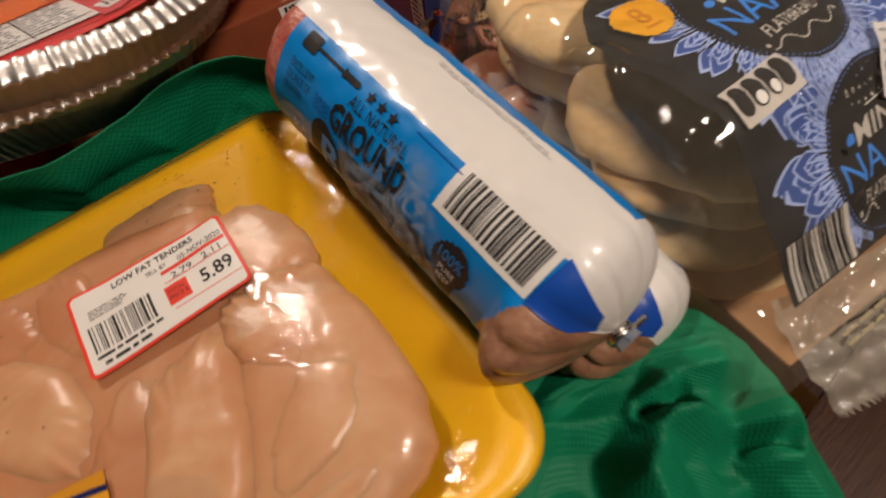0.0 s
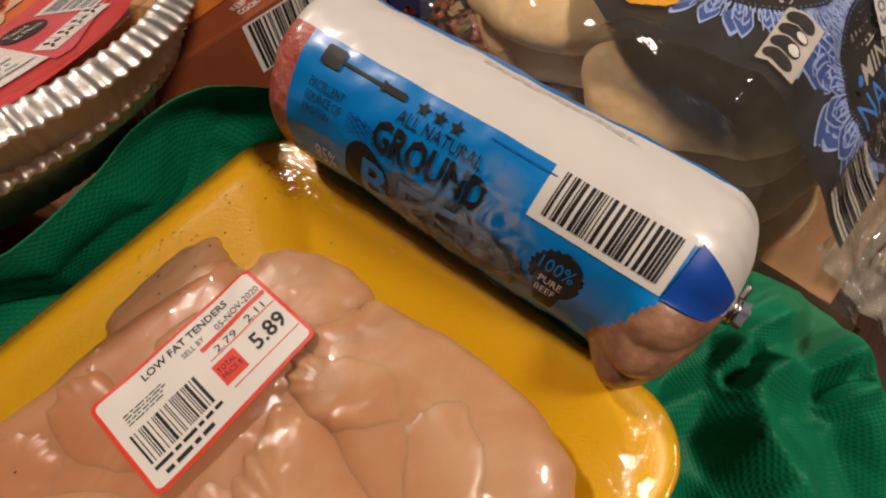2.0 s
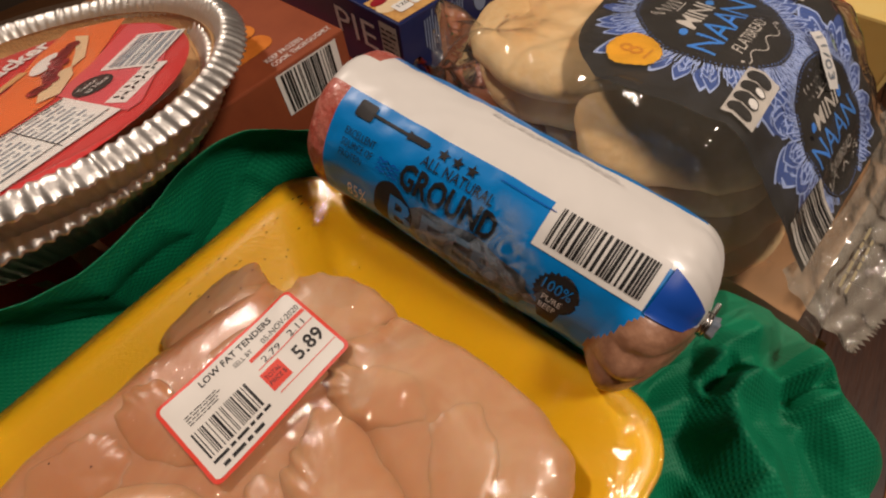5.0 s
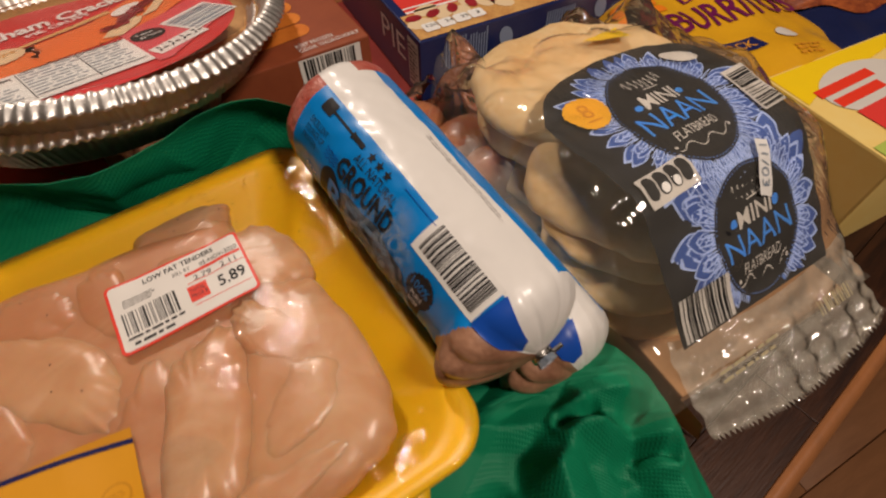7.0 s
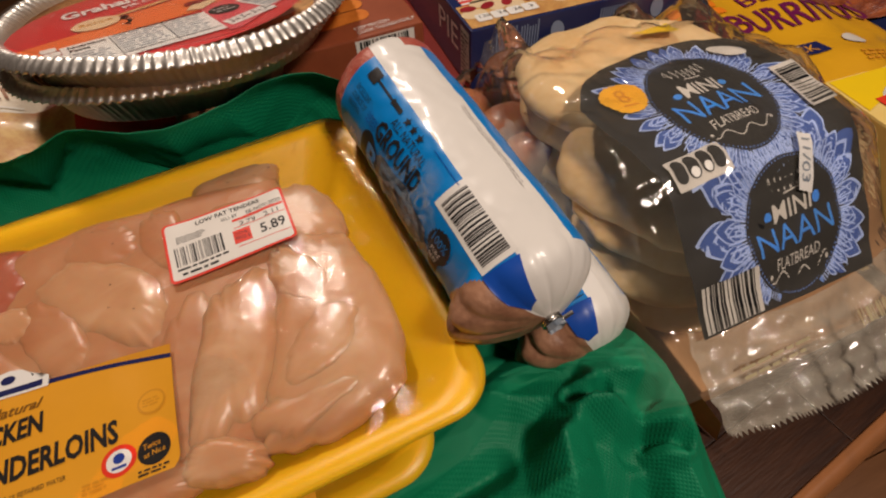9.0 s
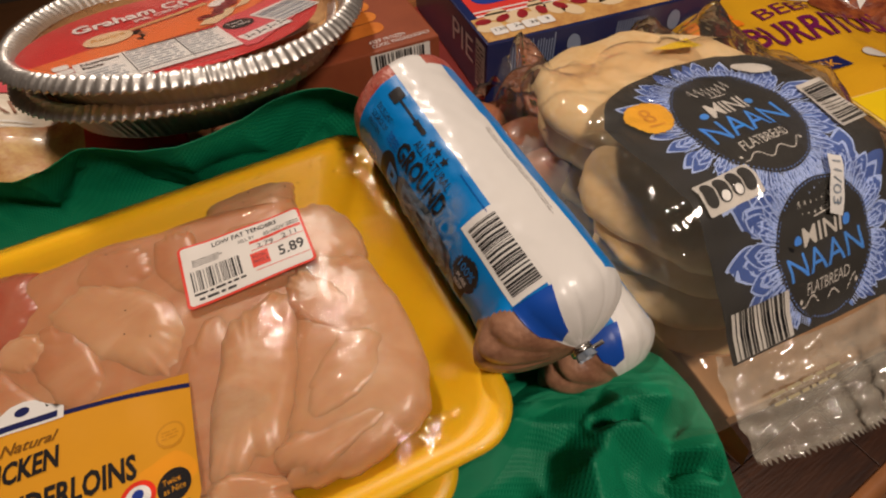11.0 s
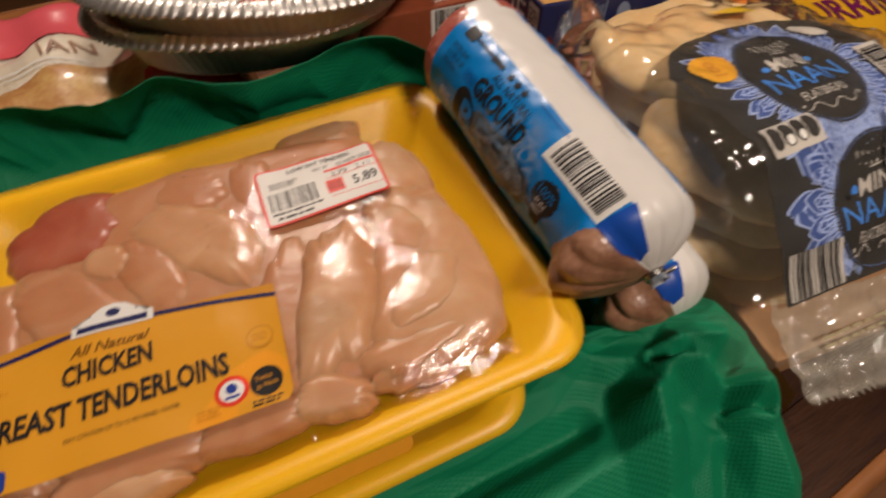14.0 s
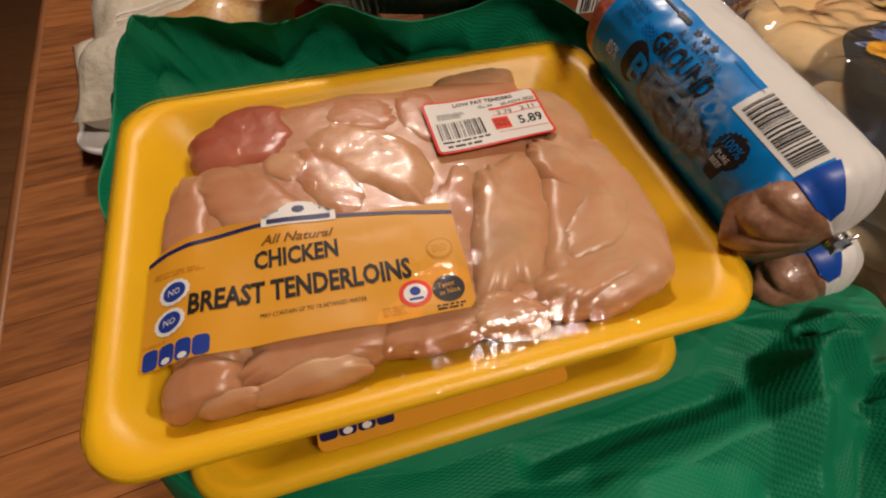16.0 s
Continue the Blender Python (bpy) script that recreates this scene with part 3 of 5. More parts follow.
    for x, y in ((-0.0560, 0.0065), (-0.0570, -0.0075)):
        bd = laid("label_badge", poly_bm([oval(x, y, 0.0070, 0.0062, 28, wobble=0.03)]), WHITE, lb, on2, 0.0004, 0.006)
        laid("badge_disc", poly_bm([oval(x, y, 0.0052, 0.0046, 28)]), ROYAL, lb, on2, 0.0005, 0.006)
        laid("badge_text", text_bm("NO", x, y, 0.0055, 0.0030), WHITE, lb, on2, 0.0006, 0.006)
    laid("label_panel", poly_bm([round_rect(-0.0645 + 0.0073 * k, -0.0218, 0.0068, 0.0088, 0.0022) for k in range(4)]), ROYAL, lb, on2, 0.0004, 0.006)
    laid("label_panel_dot", poly_bm([oval(-0.0645 + 0.0073 * k, -0.0245, 0.002, 0.0014, 10) for k in (1, 2)]), WHITE, lb, on2, 0.0006, 0.006)
    laid("label_print", poly_bm(bars(-0.054, 0.0165, 0.024, 0.0032, 2, 2, along=False) + bars(-0.063, -0.0155, 0.011, 0.0016, 1, 7, along=False) + bars(0.035, -0.0215, 0.010, 0.0048, 3, 3, along=False)), LABEL_GOLD, lb, on2, 0.0004, 0.008)
    laid("usda_seal", poly_bm([oval(0.0447, -0.0150, 0.0072, 0.0066, 28)]), RED, lb, on2, 0.0004, 0.006)
    laid("usda_seal_white", poly_bm([oval(0.0447, -0.0150, 0.0052, 0.0047, 24)]), WHITE, lb, on2, 0.0005, 0.006)
    laid("usda_seal_blue", poly_bm([oval(0.0447, -0.0140, 0.0024, 0.0022, 12), rect(0.0447, -0.0177, 0.006, 0.0012)]), ROYAL, lb, on2, 0.0006, 0.006)
    laid("guarantee_seal", poly_bm([oval(0.0592, -0.0155, 0.0070, 0.0066, 30)]), BLACK, lb, on2, 0.0004, 0.006)
    laid("guarantee_text", text_bm("Twice\nas Nice", 0.0592, -0.0152, 0.009, 0.006, turn=4), LABEL_YELLOW, lb, on2, 0.0006, 0.006)
    laid("guarantee_note", poly_bm(bars(0.0590, -0.0242, 0.013, 0.0032, 2, 4, along=False)), BLACK, lb, on2, 0.0004, 0.008)
    laid("inspection_mark", poly_bm([oval(0.0595, 0.0055, 0.0062, 0.0056, 26)]), LABEL_GOLD, lb, on2, 0.0004, 0.006)
    laid("inspection_mark_inner", poly_bm([oval(0.0595, 0.0055, 0.0052, 0.0046, 26)]), LABEL_YELLOW, lb, on2, 0.0005, 0.006)
    laid("inspection_print", poly_bm(bars(0.0595, 0.0055, 0.0075, 0.0042, 3, 6, along=False)), LABEL_GOLD, lb, on2, 0.0006, 0.006)
    return t


def turn2(u, v, deg, mid):
    c, s = math.cos(radians(deg)), math.sin(radians(deg))
    return mid[0] + c * u - s * v, mid[1] + s * u + c * v


LOWER = pose(0.0150, -0.0050, -0.0255, 1.5, -2.0, 4.5)


def lower_tray():
    t = thing("chicken_tray", LOWER, "second yellow foam chicken tray underneath, mostly hidden", "meat tray")
    tray_shell(t, 0.236)
    for k, (y, w) in enumerate(((-72, 22), (0, 60))):
        part("chicken_tenderloin", fillet_bm(0, y, 85, w, 0, 0, 0, -0.006, 7.7 + k), MEAT, t)

    def outline(i, j):
        x, y = rr_point(0.234, TRAY_W - 0.002, 0.028, i)
        return Vector((x * j, y * j, 0.0006 - 0.0035 * (1 - j ** 6)))
    part("film", grid_bm(96, 12, outline, close_u=True), FILM, t, "clear glossy stretch film")
    sf = lambda u, v, l: Vector((u, v, 0.0004 + l))
    lb = laid("brand_label", poly_bm([round_rect(-0.004, -0.077, 0.118, 0.045, 0.004)]), LABEL_YELLOW, t, sf, 0.0, 0, "yellow printed label")
    laid("label_panel", poly_bm([round_rect(-0.058 + 0.0085 * k, -0.0885, 0.008, 0.013, 0.002) for k in range(4)]), NAVY, lb, sf, 0.0003)
    laid("label_panel_dot", poly_bm([oval(-0.058 + 0.0085 * k, -0.093, 0.0022, 0.0016, 10) for k in (1, 2)]), WHITE, lb, sf, 0.0005)
    laid("guarantee_seal", poly_bm([oval(0.045, -0.075, 0.007, 0.007, 30)]), BLACK, lb, sf, 0.0004)
    laid("label_print", poly_bm(bars(0.024, -0.082, 0.012, 0.007, 3, 3, along=False) + bars(0.046, -0.0865, 0.014, 0.004, 2, 5, along=False)), BLACK, lb, sf, 0.0004)


chicken_tray()
lower_tray()

# ---- ground beef chubs ----
CASE_BLUE = mat("printed_blue_casing", (0.0, 0.225, 0.64), 0.34, vary=0.3, scale=40, second=(0.0, 0.19, 0.56), bump=0.0006, bump_scale=45, coat=0.1)
CASE_WHITE = mat("printed_white_casing", (0.78, 0.75, 0.70), 0.4, vary=0.25, scale=30, second=(0.68, 0.66, 0.63), bump=0.0006, bump_scale=45, coat=0.2)
CASE_DEEP = ink("casing_deep_blue", (0.01, 0.075, 0.42), 0.35)
MINCE = mat("raw_minced_beef", (0.42, 0.055, 0.035), 0.3, vary=0.9, scale=120, second=(0.55, 0.2, 0.15), bump=0.0012, bump_scale=260, coat=0.4)
MINCE_BROWN = mat("browned_casing_end", (0.42, 0.215, 0.125), 0.42, vary=0.9, scale=55, second=(0.19, 0.078, 0.042), bump=0.0022, bump_scale=55, coat=0.3)
STEAM = mat("printed_steam", (0.40, 0.42, 0.44), 0.4, vary=0.8, scale=130, second=(0.10, 0.16, 0.24))
STEAM_PALE = mat("printed_pale_steam", (0.17, 0.29, 0.42), 0.4, vary=0.9, scale=90, second=(0.05, 0.12, 0.22))
MINCE_PRINT = mat("printed_grey_mince", (0.02, 0.024, 0.03), 0.4, vary=1.0, scale=110, second=(0.13, 0.16, 0.19), detail=6.0)
FAINT = ink("faint_grey_print", (0.50, 0.48, 0.46))
STEEL = mat("steel_clip", (0.62, 0.6, 0.57), 0.25, 1.0, vary=0.3, scale=200)


def casing_radius(s, R, back, front):
    """Radius along the chub: domed back, gathered front."""
    if s < back + 0.013:
        q = max(0.0, 1 - ((back + 0.013 - s) / 0.013) ** 2.4)
        return R * (0.30 + 0.70 * q ** 0.5)
    g = 0.026
    if s > front - g:
        q = (s - (front - g)) / g
        return max(R * (1 - q ** 2.6) ** 0.55, 0.0032)
    return R


def chub(name, origin, axis, R, back, front, roll, printed, label, strip=(-17, 31)):
    u = Vector(axis).normalized()
    side = Vector((0, 0, 1)).cross(u).normalized()
    up = u.cross(side)
    t = thing(name, Matrix.Translation(origin), label, "ground beef", "ground beef chubs")

    def surf(s, v, l):
        a = v / R + radians(roll)
        r = casing_radius(s, R, back, front) + l
        q = min(max(0.0, (s - (front - 0.026)) / 0.026), 1.0)
        fold = abs(math.sin(3.5 * a + 1.3 * math.sin(2 * a) + 0.5)) ** 0.5 - 0.7
        r += q ** 1.6 * (0.0038 * fold + 0.0012 * noise.noise(Vector((a * 6, q * 2, R * 70)))) * min(1.0, (1 - q) * 6 + 0.25)
        lobe = max(0.0, math.sin(math.pi * (a + 2.75) / 1.95)) if -2.75 < a < -0.80 else 0.0
        if lobe and s > front - 0.030:
            w = (s - (front - 0.030)) / 0.030
            crumple = 0.0055 * (abs(math.sin(8 * a + 1.2 * noise.noise(Vector((a * 2, w * 1.5, R * 60))))) ** 0.45 - 0.75) + 0.0016 * abs(noise.noise(Vector((a * 9, w * 3, R * 90))))
            r += lobe ** 0.7 * (0.0080 * math.sin(math.pi * min(w, 1.0)) ** 0.8 + crumple * min(1.0, w * 3) * min(1.0, (1 - w) * 5))
        r += 0.0010 * noise.noise(Vector((s * 40, math.cos(a) * 2, math.sin(a) * 2))) + 0.0005 * noise.noise(Vector((s * 120, math.cos(a) * 5, math.sin(a) * 5)))
        return u * s + (side * math.sin(a) + up * math.cos(a)) * r

    ns, na = 150, 150
    s0, s1 = back, front

    def f(i, j):
        return surf(s0 + (s1 - s0) * i, (j * 2 * math.pi - math.pi) * R, 0)
    bm = grid_bm(ns, na, f, close_v=True)
    bm.faces.ensure_lookup_table()
    for k, face in enumerate(bm.faces):
        i, j = divmod(k, na)
        s, a = s0 + (s1 - s0) * (i + 0.5) / ns, (j + 0.5) / na * 360 - 180
        a2 = a + 4 * math.sin(s * 300)
        if s < s0 + 0.0180:
            face.material_index = 2 if not (strip[0] < a < strip[1] - 17 and s > s0 + 0.004) else 1
        elif strip[0] < a < strip[1]:
            face.material_index = 1
        elif -160 < a < -44 and s > s1 - 0.031 + 0.013 * max(0.0, (a + 86) / 42) ** 2 + 0.0012 * math.sin(radians(a) * 9):
            face.material_index = 3
        elif s > s1 - 0.019 and a >= -42:
            face.material_index = 1
        elif s > s1 - 0.024:
            face.material_index = 0
        else:
            face.material_index = 0
    bm.verts.ensure_lookup_table()
    bmesh.ops.recalc_face_normals(bm, faces=bm.faces[:])
    part("casing", bm, [CASE_BLUE, CASE_WHITE, MINCE, MINCE_BROWN], t, "printed blue and white plastic casing")
    deg = lambda d: radians(d) * R
    # gathered end and clip
    tail = grid_bm(10, 16, lambda i, j: u * (front + 0.006 * i) + (side * math.cos(6.2832 * j) + up * math.sin(6.2832 * j)) * (0.0034 + 0.001 * i + 0.0012 * i * math.sin(30 * j)), close_v=True)
    part("tail", tail, STEAM, t)
    clip = []
    for k in range(33):
        a = 4 * math.pi * k / 32
        clip.append(u * (front + 0.0005 + 0.0025 * k / 32) + (side * math.cos(a) + up * math.sin(a)) * 0.0044)
    part("clip", tube_bm(clip + [clip[-1] + side * 0.006 + up * 0.002], 0.0011), STEEL, t, "twisted steel clip")
    tri = [(0.0565, deg(-15)), (0.0555, deg(-46)), (0.0700, deg(-47)), (0.0745, deg(-40)), (0.0735, deg(-24))]
    laid("corner_panel", poly_bm([tri]), CASE_DEEP, t, surf, 0.0010, 0.002)
    if not printed:
        laid("barcode", poly_bm(bars(0.0495, deg(-30), 0.012, deg(22), 6, 5)), BLACK, t, surf, 0.0006, 0.004)
        return t
    g = 0.004
    laid("barcode_panel", poly_bm([rect(0.0325, deg(-29.5), 0.0445, deg(32))]), CASE_WHITE, t, surf, 0.0003, g)
    laid("barcode", poly_bm(bars(0.0335, deg(-29.5), 0.0385, deg(24), 26, 3)), BLACK, t, surf, 0.0005, g)
    laid("lettering", text_bm("GROUND", -0.0265, deg(-51), 0.046, deg(19), bold=0.03), BLACK, t, surf, 0.0006, g)
    laid("lettering", text_bm("ALL NATURAL", -0.0265, deg(-35.5), 0.034, deg(7.5)), BLACK, t, surf, 0.0006, g)
    laid("lettering", text_bm("EXCELLENT\nSOURCE OF\nPROTEIN", -0.0730, deg(-52), 0.0165, deg(21)), BLACK, t, surf, 0.0006, g)
    laid("lettering", text_bm("85%", -0.0700, deg(-88), 0.011, deg(12)), WHITE, t, surf, 0.0006, g)
    laid("cow_shape", poly_bm([oval(-0.050, deg(-80), 0.0105, deg(19), 30, wobble=0.1, teeth=3)]), BLACK, t, surf, 0.0005, g)
    laid("printed_mince", poly_bm([oval(-0.015, deg(-82), 0.036, deg(20), 60, 0, 0.06, 9)]), MINCE_PRINT, t, surf, 0.0005, g)
    laid("lettering", text_bm("B", -0.0450, deg(-81), 0.0125, deg(25), bold=0.02), CASE_BLUE, t, surf, 0.0008, g)
    laid("lettering", text_bm("EEF", -0.0160, deg(-80), 0.036, deg(24), bold=0.025), STEAM_PALE, t, surf, 0.0008, g)
    for k, (cs, ca, cr) in enumerate(((-0.004, -64, 0.024), (0.006, -80, 0.022), (-0.026, -80, 0.018))):
        laid("printed_smoke", poly_bm([oval(cs, deg(ca), cr, cr, 40)]), smoke_mat(surf(cs, deg(ca), 0), cr), t, surf, 0.0011 + 0.0003 * k, g)
    laid("seal", poly_bm([oval(0.0272, deg(-66), 0.0088, deg(14), 44, wobble=0.06), [(0.0215, deg(-76)), (0.0245, deg(-92)), (0.0275, deg(-86)), (0.031, deg(-92)), (0.0325, deg(-76))]]), BLACK, t, surf, 0.0006, g)
    laid("lettering", text_bm("100%", 0.0272, deg(-62), 0.0118, deg(8)), CASE_BLUE, t, surf, 0.0008, g)
    laid("lettering", text_bm("PURE\nBEEF", 0.0272, deg(-75), 0.008, deg(11)), WHITE, t, surf, 0.0008, g)
    star = lambda cx, cy, r: [(cx + (r if k % 2 == 0 else r * 0.42) * math.sin(k * math.pi / 5), cy + (r if k % 2 == 0 else r * 0.42) * math.cos(k * math.pi / 5)) for k in range(10)]
    laid("printed_stars", poly_bm([star(-0.0365 + 0.0068 * k, deg(-26.5), 0.0029) for k in range(3)]), BLACK, t, surf, 0.0006, g)
    laid("printed_spatula", poly_bm([round_rect(-0.0765, deg(-26.5), 0.009, 0.0075, 0.0012), rect(-0.0625, deg(-26.5), 0.021, 0.0012), round_rect(-0.0485, deg(-26.5), 0.010, 0.0026, 0.001), rect(-0.0535, deg(-26.5), 0.0015, 0.0036)]), BLACK, t, surf, 0.0006, g)
    laid("printed_waves", poly_bm([[(-0.0615 + 0.011 * q / 10, deg(-49 - 3.6 * k) + 0.0007 * math.sin(q * 1.9)) for q in range(11)] + [(-0.0615 + 0.011 * q / 10, deg(-49 - 3.6 * k) - 0.0006 + 0.0007 * math.sin(q * 1.9)) for q in range(10, -1, -1)] for k in range(3)] + [rect(0.0005, deg(-22), 0.024, 0.0003)]), CASE_DEEP, t, surf, 0.0006, g)
    laid("small_print", poly_bm(bars(0.0, deg(23), 0.066, 0.0030, 2, 6, along=False, fill=0.3)), FAINT, t, surf, 0.0005, g)
    return t


CH_AXIS = Vector((0.1252, -1, -0.1242))
chub("ground_beef_chub", (0.1945, 0.0, 0.0335), CH_AXIS, 0.0350, -0.1085, 0.0775, 0, True, "blue and white plastic-wrapped roll of ground beef with steel clip")
chub("ground_beef_chub", (0.2335, 0.0, -0.0300), (0.1252, -1, -0.14), 0.0340, -0.1, 0.0800, 16, False, "second ground beef roll lying lower, mostly hidden")

# ---- green shopping bag ----
BAG_KEYS = [  # inner edge, crest, foot on the table; once round the trays
    ((-0.095, -0.085, -0.064), (-0.112, -0.088, -0.066), (-0.128, -0.088, -0.087)),
    ((-0.105, 0.010, -0.062), (-0.148, 0.035, -0.014), (-0.166, 0.040, -0.087)),
    ((-0.102, 0.055, -0.062), (-0.148, 0.112, 0.008), (-0.168, 0.120, -0.085)),
    ((-0.095, 0.080, -0.062), (-0.124, 0.134, 0.048), (-0.150, 0.178, -0.080)),
    ((-0.060, 0.095, -0.062), (-0.086, 0.134, 0.040), (-0.090, 0.176, -0.080)),
    ((-0.020, 0.100, -0.062), (-0.020, 0.130, 0.044), (-0.015, 0.180, -0.080)),
    ((0.050, 0.105, -0.062), (0.060, 0.136, 0.038), (0.060, 0.185, -0.080)),
    ((0.120, 0.105, -0.062), (0.150, 0.146, 0.030), (0.165, 0.180, -0.080)),
    ((0.170, 0.060, -0.064), (0.262, 0.085, -0.030), (0.275, 0.090, -0.085)),
    ((0.190, -0.020, -0.066), (0.258, -0.020, -0.060), (0.266, -0.018, -0.087)),
    ((0.205, -0.050, -0.062), (0.267, -0.086, -0.026), (0.284, -0.142, -0.084)),
    ((0.195, -0.058, -0.050), (0.228, -0.082, -0.038), (0.268, -0.180, -0.087)),
    ((0.165, -0.066, -0.053), (0.196, -0.078, -0.046), (0.200, -0.190, -0.087)),
    ((0.080, -0.085, -0.066), (0.125, -0.108, -0.052), (0.125, -0.196, -0.087)),
    ((-0.020, -0.090, -0.066), (-0.010, -0.112, -0.068), (-0.010, -0.175, -0.087)),
]


BAG_FOLDS = [  # sharp ridges and pockets of the cloth: two ends, half width, height
    (0.222, -0.102, 0.255, -0.130, 0.020, 0.013), (0.197, -0.114, 0.222, -0.102, 0.018, 0.012), (0.215, -0.097, 0.231, -0.100, 0.008, -0.016),
    (0.245, -0.129, 0.258, -0.136, 0.008, -0.014), (0.228, -0.088, 0.263, -0.104, 0.010, 0.008), (0.262, -0.108, 0.238, -0.128, 0.016, -0.010),
    (0.176, -0.078, 0.213, -0.096, 0.014, 0.008), (0.198, -0.115, 0.186, -0.165, 0.022, 0.012), (0.255, -0.130, 0.258, -0.172, 0.022, 0.012),
    (0.206, -0.130, 0.100, -0.148, 0.026, 0.012), (0.165, -0.112, 0.060, -0.122, 0.014, -0.008), (0.150, -0.165, 0.040, -0.150, 0.020, 0.010),
    (0.235, -0.150, 0.222, -0.185, 0.014, -0.010)]


def bag_fold(x, y):
    z = 0.0
    for x1, y1, x2, y2, w, h in BAG_FOLDS:
        dx, dy = x2 - x1, y2 - y1
        k = min(max(((x - x1) * dx + (y - y1) * dy) / (dx * dx + dy * dy), 0), 1)
        d = math.hypot(x - x1 - k * dx, y - y1 - k * dy)
        z += 1.35 * h * max(0.0, 1 - d / (0.85 * w))
    return z


def shopping_bag():
    t = thing("shopping_bag", pose(0.06, 0.03, TABLE_Z), "crumpled green non-woven shopping bag lying open under the trays", "bag")
    base = Vector((0.06, 0.03, TABLE_Z))
    n = len(BAG_KEYS)
    flat_keys = [tuple(v for p in k for v in p) for k in BAG_KEYS]

    rk = random.Random(11)
    knots = [[[rk.uniform(-1, 1) for _ in range(24)] for _ in range(128)] for _ in range(2)]

    def knot(a, c, seed):
        return knots[seed - 1][a % 26 if seed == 1 else a % 128][c % 24]

    def crumple(x, y, seed):
        """Flat facets that meet in sharp folds: heights at lattice knots, straight between them."""
        a, c = math.floor(x), math.floor(y)
        fx, fy = x - a, y - c
        k00, k10, k01, k11 = knot(a, c, seed), knot(a + 1, c, seed), knot(a, c + 1, seed), knot(a + 1, c + 1, seed)
        if (a + c) % 2:
            if fx > fy:
                return k00 + (k10 - k00) * fx + (k11 - k10) * fy
            return k00 + (k11 - k01) * fx + (k01 - k00) * fy
        if fx + fy < 1:
            return k00 + (k10 - k00) * fx + (k01 - k00) * fy
        return k11 + (k01 - k11) * (1 - fx) + (k10 - k11) * (1 - fy)

    def f(i, j):
        k = loop_lerp(flat_keys, i)
        a, b, c = Vector(k[0:3]), Vector(k[3:6]), Vector(k[6:9])
        if j < 0.5:
            q = j * 2
            p = a.lerp(b, q)
            p.z += -0.012 * math.sin(math.pi * q) * (1 if b.z > -0.02 else -0.6)
            over = min(max((p.y - 0.07) / 0.05, 0), 1) * min(max((b.z + 0.02) / 0.03, 0), 1)
            p.y += 0.032 * over * math.sin(math.pi * q) ** 0.8
        else:
            q = j * 2 - 1
            p = b.lerp(c, q)
            p.z += 0.010 * math.sin(math.pi * q)
        front = min(max((-p.y - 0.02) / 0.06, 0), 1) * min(max((p.x - 0.0) / 0.1, 0.35), 1)
        back = min(max((p.y - 0.04) / 0.06, 0), 1)
        mid = math.sin(math.pi * min(max(j * 1.05, 0), 1)) ** 0.7
        amp = 0.003 * front + 0.014 * back * (1 - 0.7 * math.exp(-((j - 0.5) / 0.08) ** 2)) + 0.0015 * (1 - back)
        lift = crumple(i * 26, j * 4.2, 1) * amp * mid * (1 + 0.4 * back)
        lift += 0.40 * amp * crumple(i * 61 + j * 3, j * 9.7 - i * 8, 2) * mid
        lift += 0.002 * noise.noise(p * 24) * mid
        out = (p - Vector((0.06, 0.02, p.z)))
        out.normalize()
        p = p + Vector((0, 0, lift + bag_fold(p.x, p.y))) + out * (0.6 * lift + (0.006 - 0.0045 * max(back, front)) * noise.noise(p * 31 + Vector((4, 0, 0))) * mid)
        p.z = max(p.z, TABLE_Z + 0.001)
        return p - base
    bm = grid_bm(560, 110, f, close_u=True, uv=lambda i, j: (i * 1.05, j * 0.24))
    cloth = part("bag_side", bm, GREEN, t)
    # the cloth under the trays
    keys = [k[0] for k in BAG_KEYS]

    def g(i, j):
        k = loop_lerp(keys, i)
        c = Vector((0.04, 0.0, -0.066))
        p = c.lerp(k, j)
        return p - base
    part("bag_bottom", grid_bm(72, 8, g, close_u=True, uv=lambda i, j: (math.cos(6.28 * i) * j * 0.2, math.sin(6.28 * i) * j * 0.2)), GREEN, t)
    return t


shopping_bag()

# ---- naan pack ----
BREAD = mat("pale_naan_bread", (0.78, 0.58, 0.31), 0.75, vary=0.9, scale=32, second=(0.68, 0.42, 0.17), bump=0.0016, bump_scale=90, sss=0.1)
CHARCOAL = ink("card_charcoal", (0.013, 0.013, 0.015), 0.42)
NAAN_BLACK = ink("card_black", (0.010, 0.010, 0.012), 0.4)
PETAL = [ink("petal_blue", (0.15, 0.28, 0.68), 0.42), ink("petal_dark", (0.05, 0.11, 0.36), 0.42), ink("petal_light", (0.46, 0.58, 0.90), 0.42)]
NAAN_BLUE = ink("naan_lettering_blue", (0.05, 0.27, 0.75))
BADGE = ink("badge_yellow", (0.80, 0.42, 0.02))
CREAM = ink("print_cream", (0.62, 0.58, 0.52))
YELLOW_CARD = ink("bright_yellow_print", (0.85, 0.58, 0.01))
NAAN = pose(0.3560, -0.004, 0.0, 0, 0, 2)
CARD_BOARD = mat("brown_cardboard", (0.42, 0.215, 0.085), 0.8, vary=0.5, scale=40, bump=0.0003, bump_scale=200, second=(0.32, 0.18, 0.08))


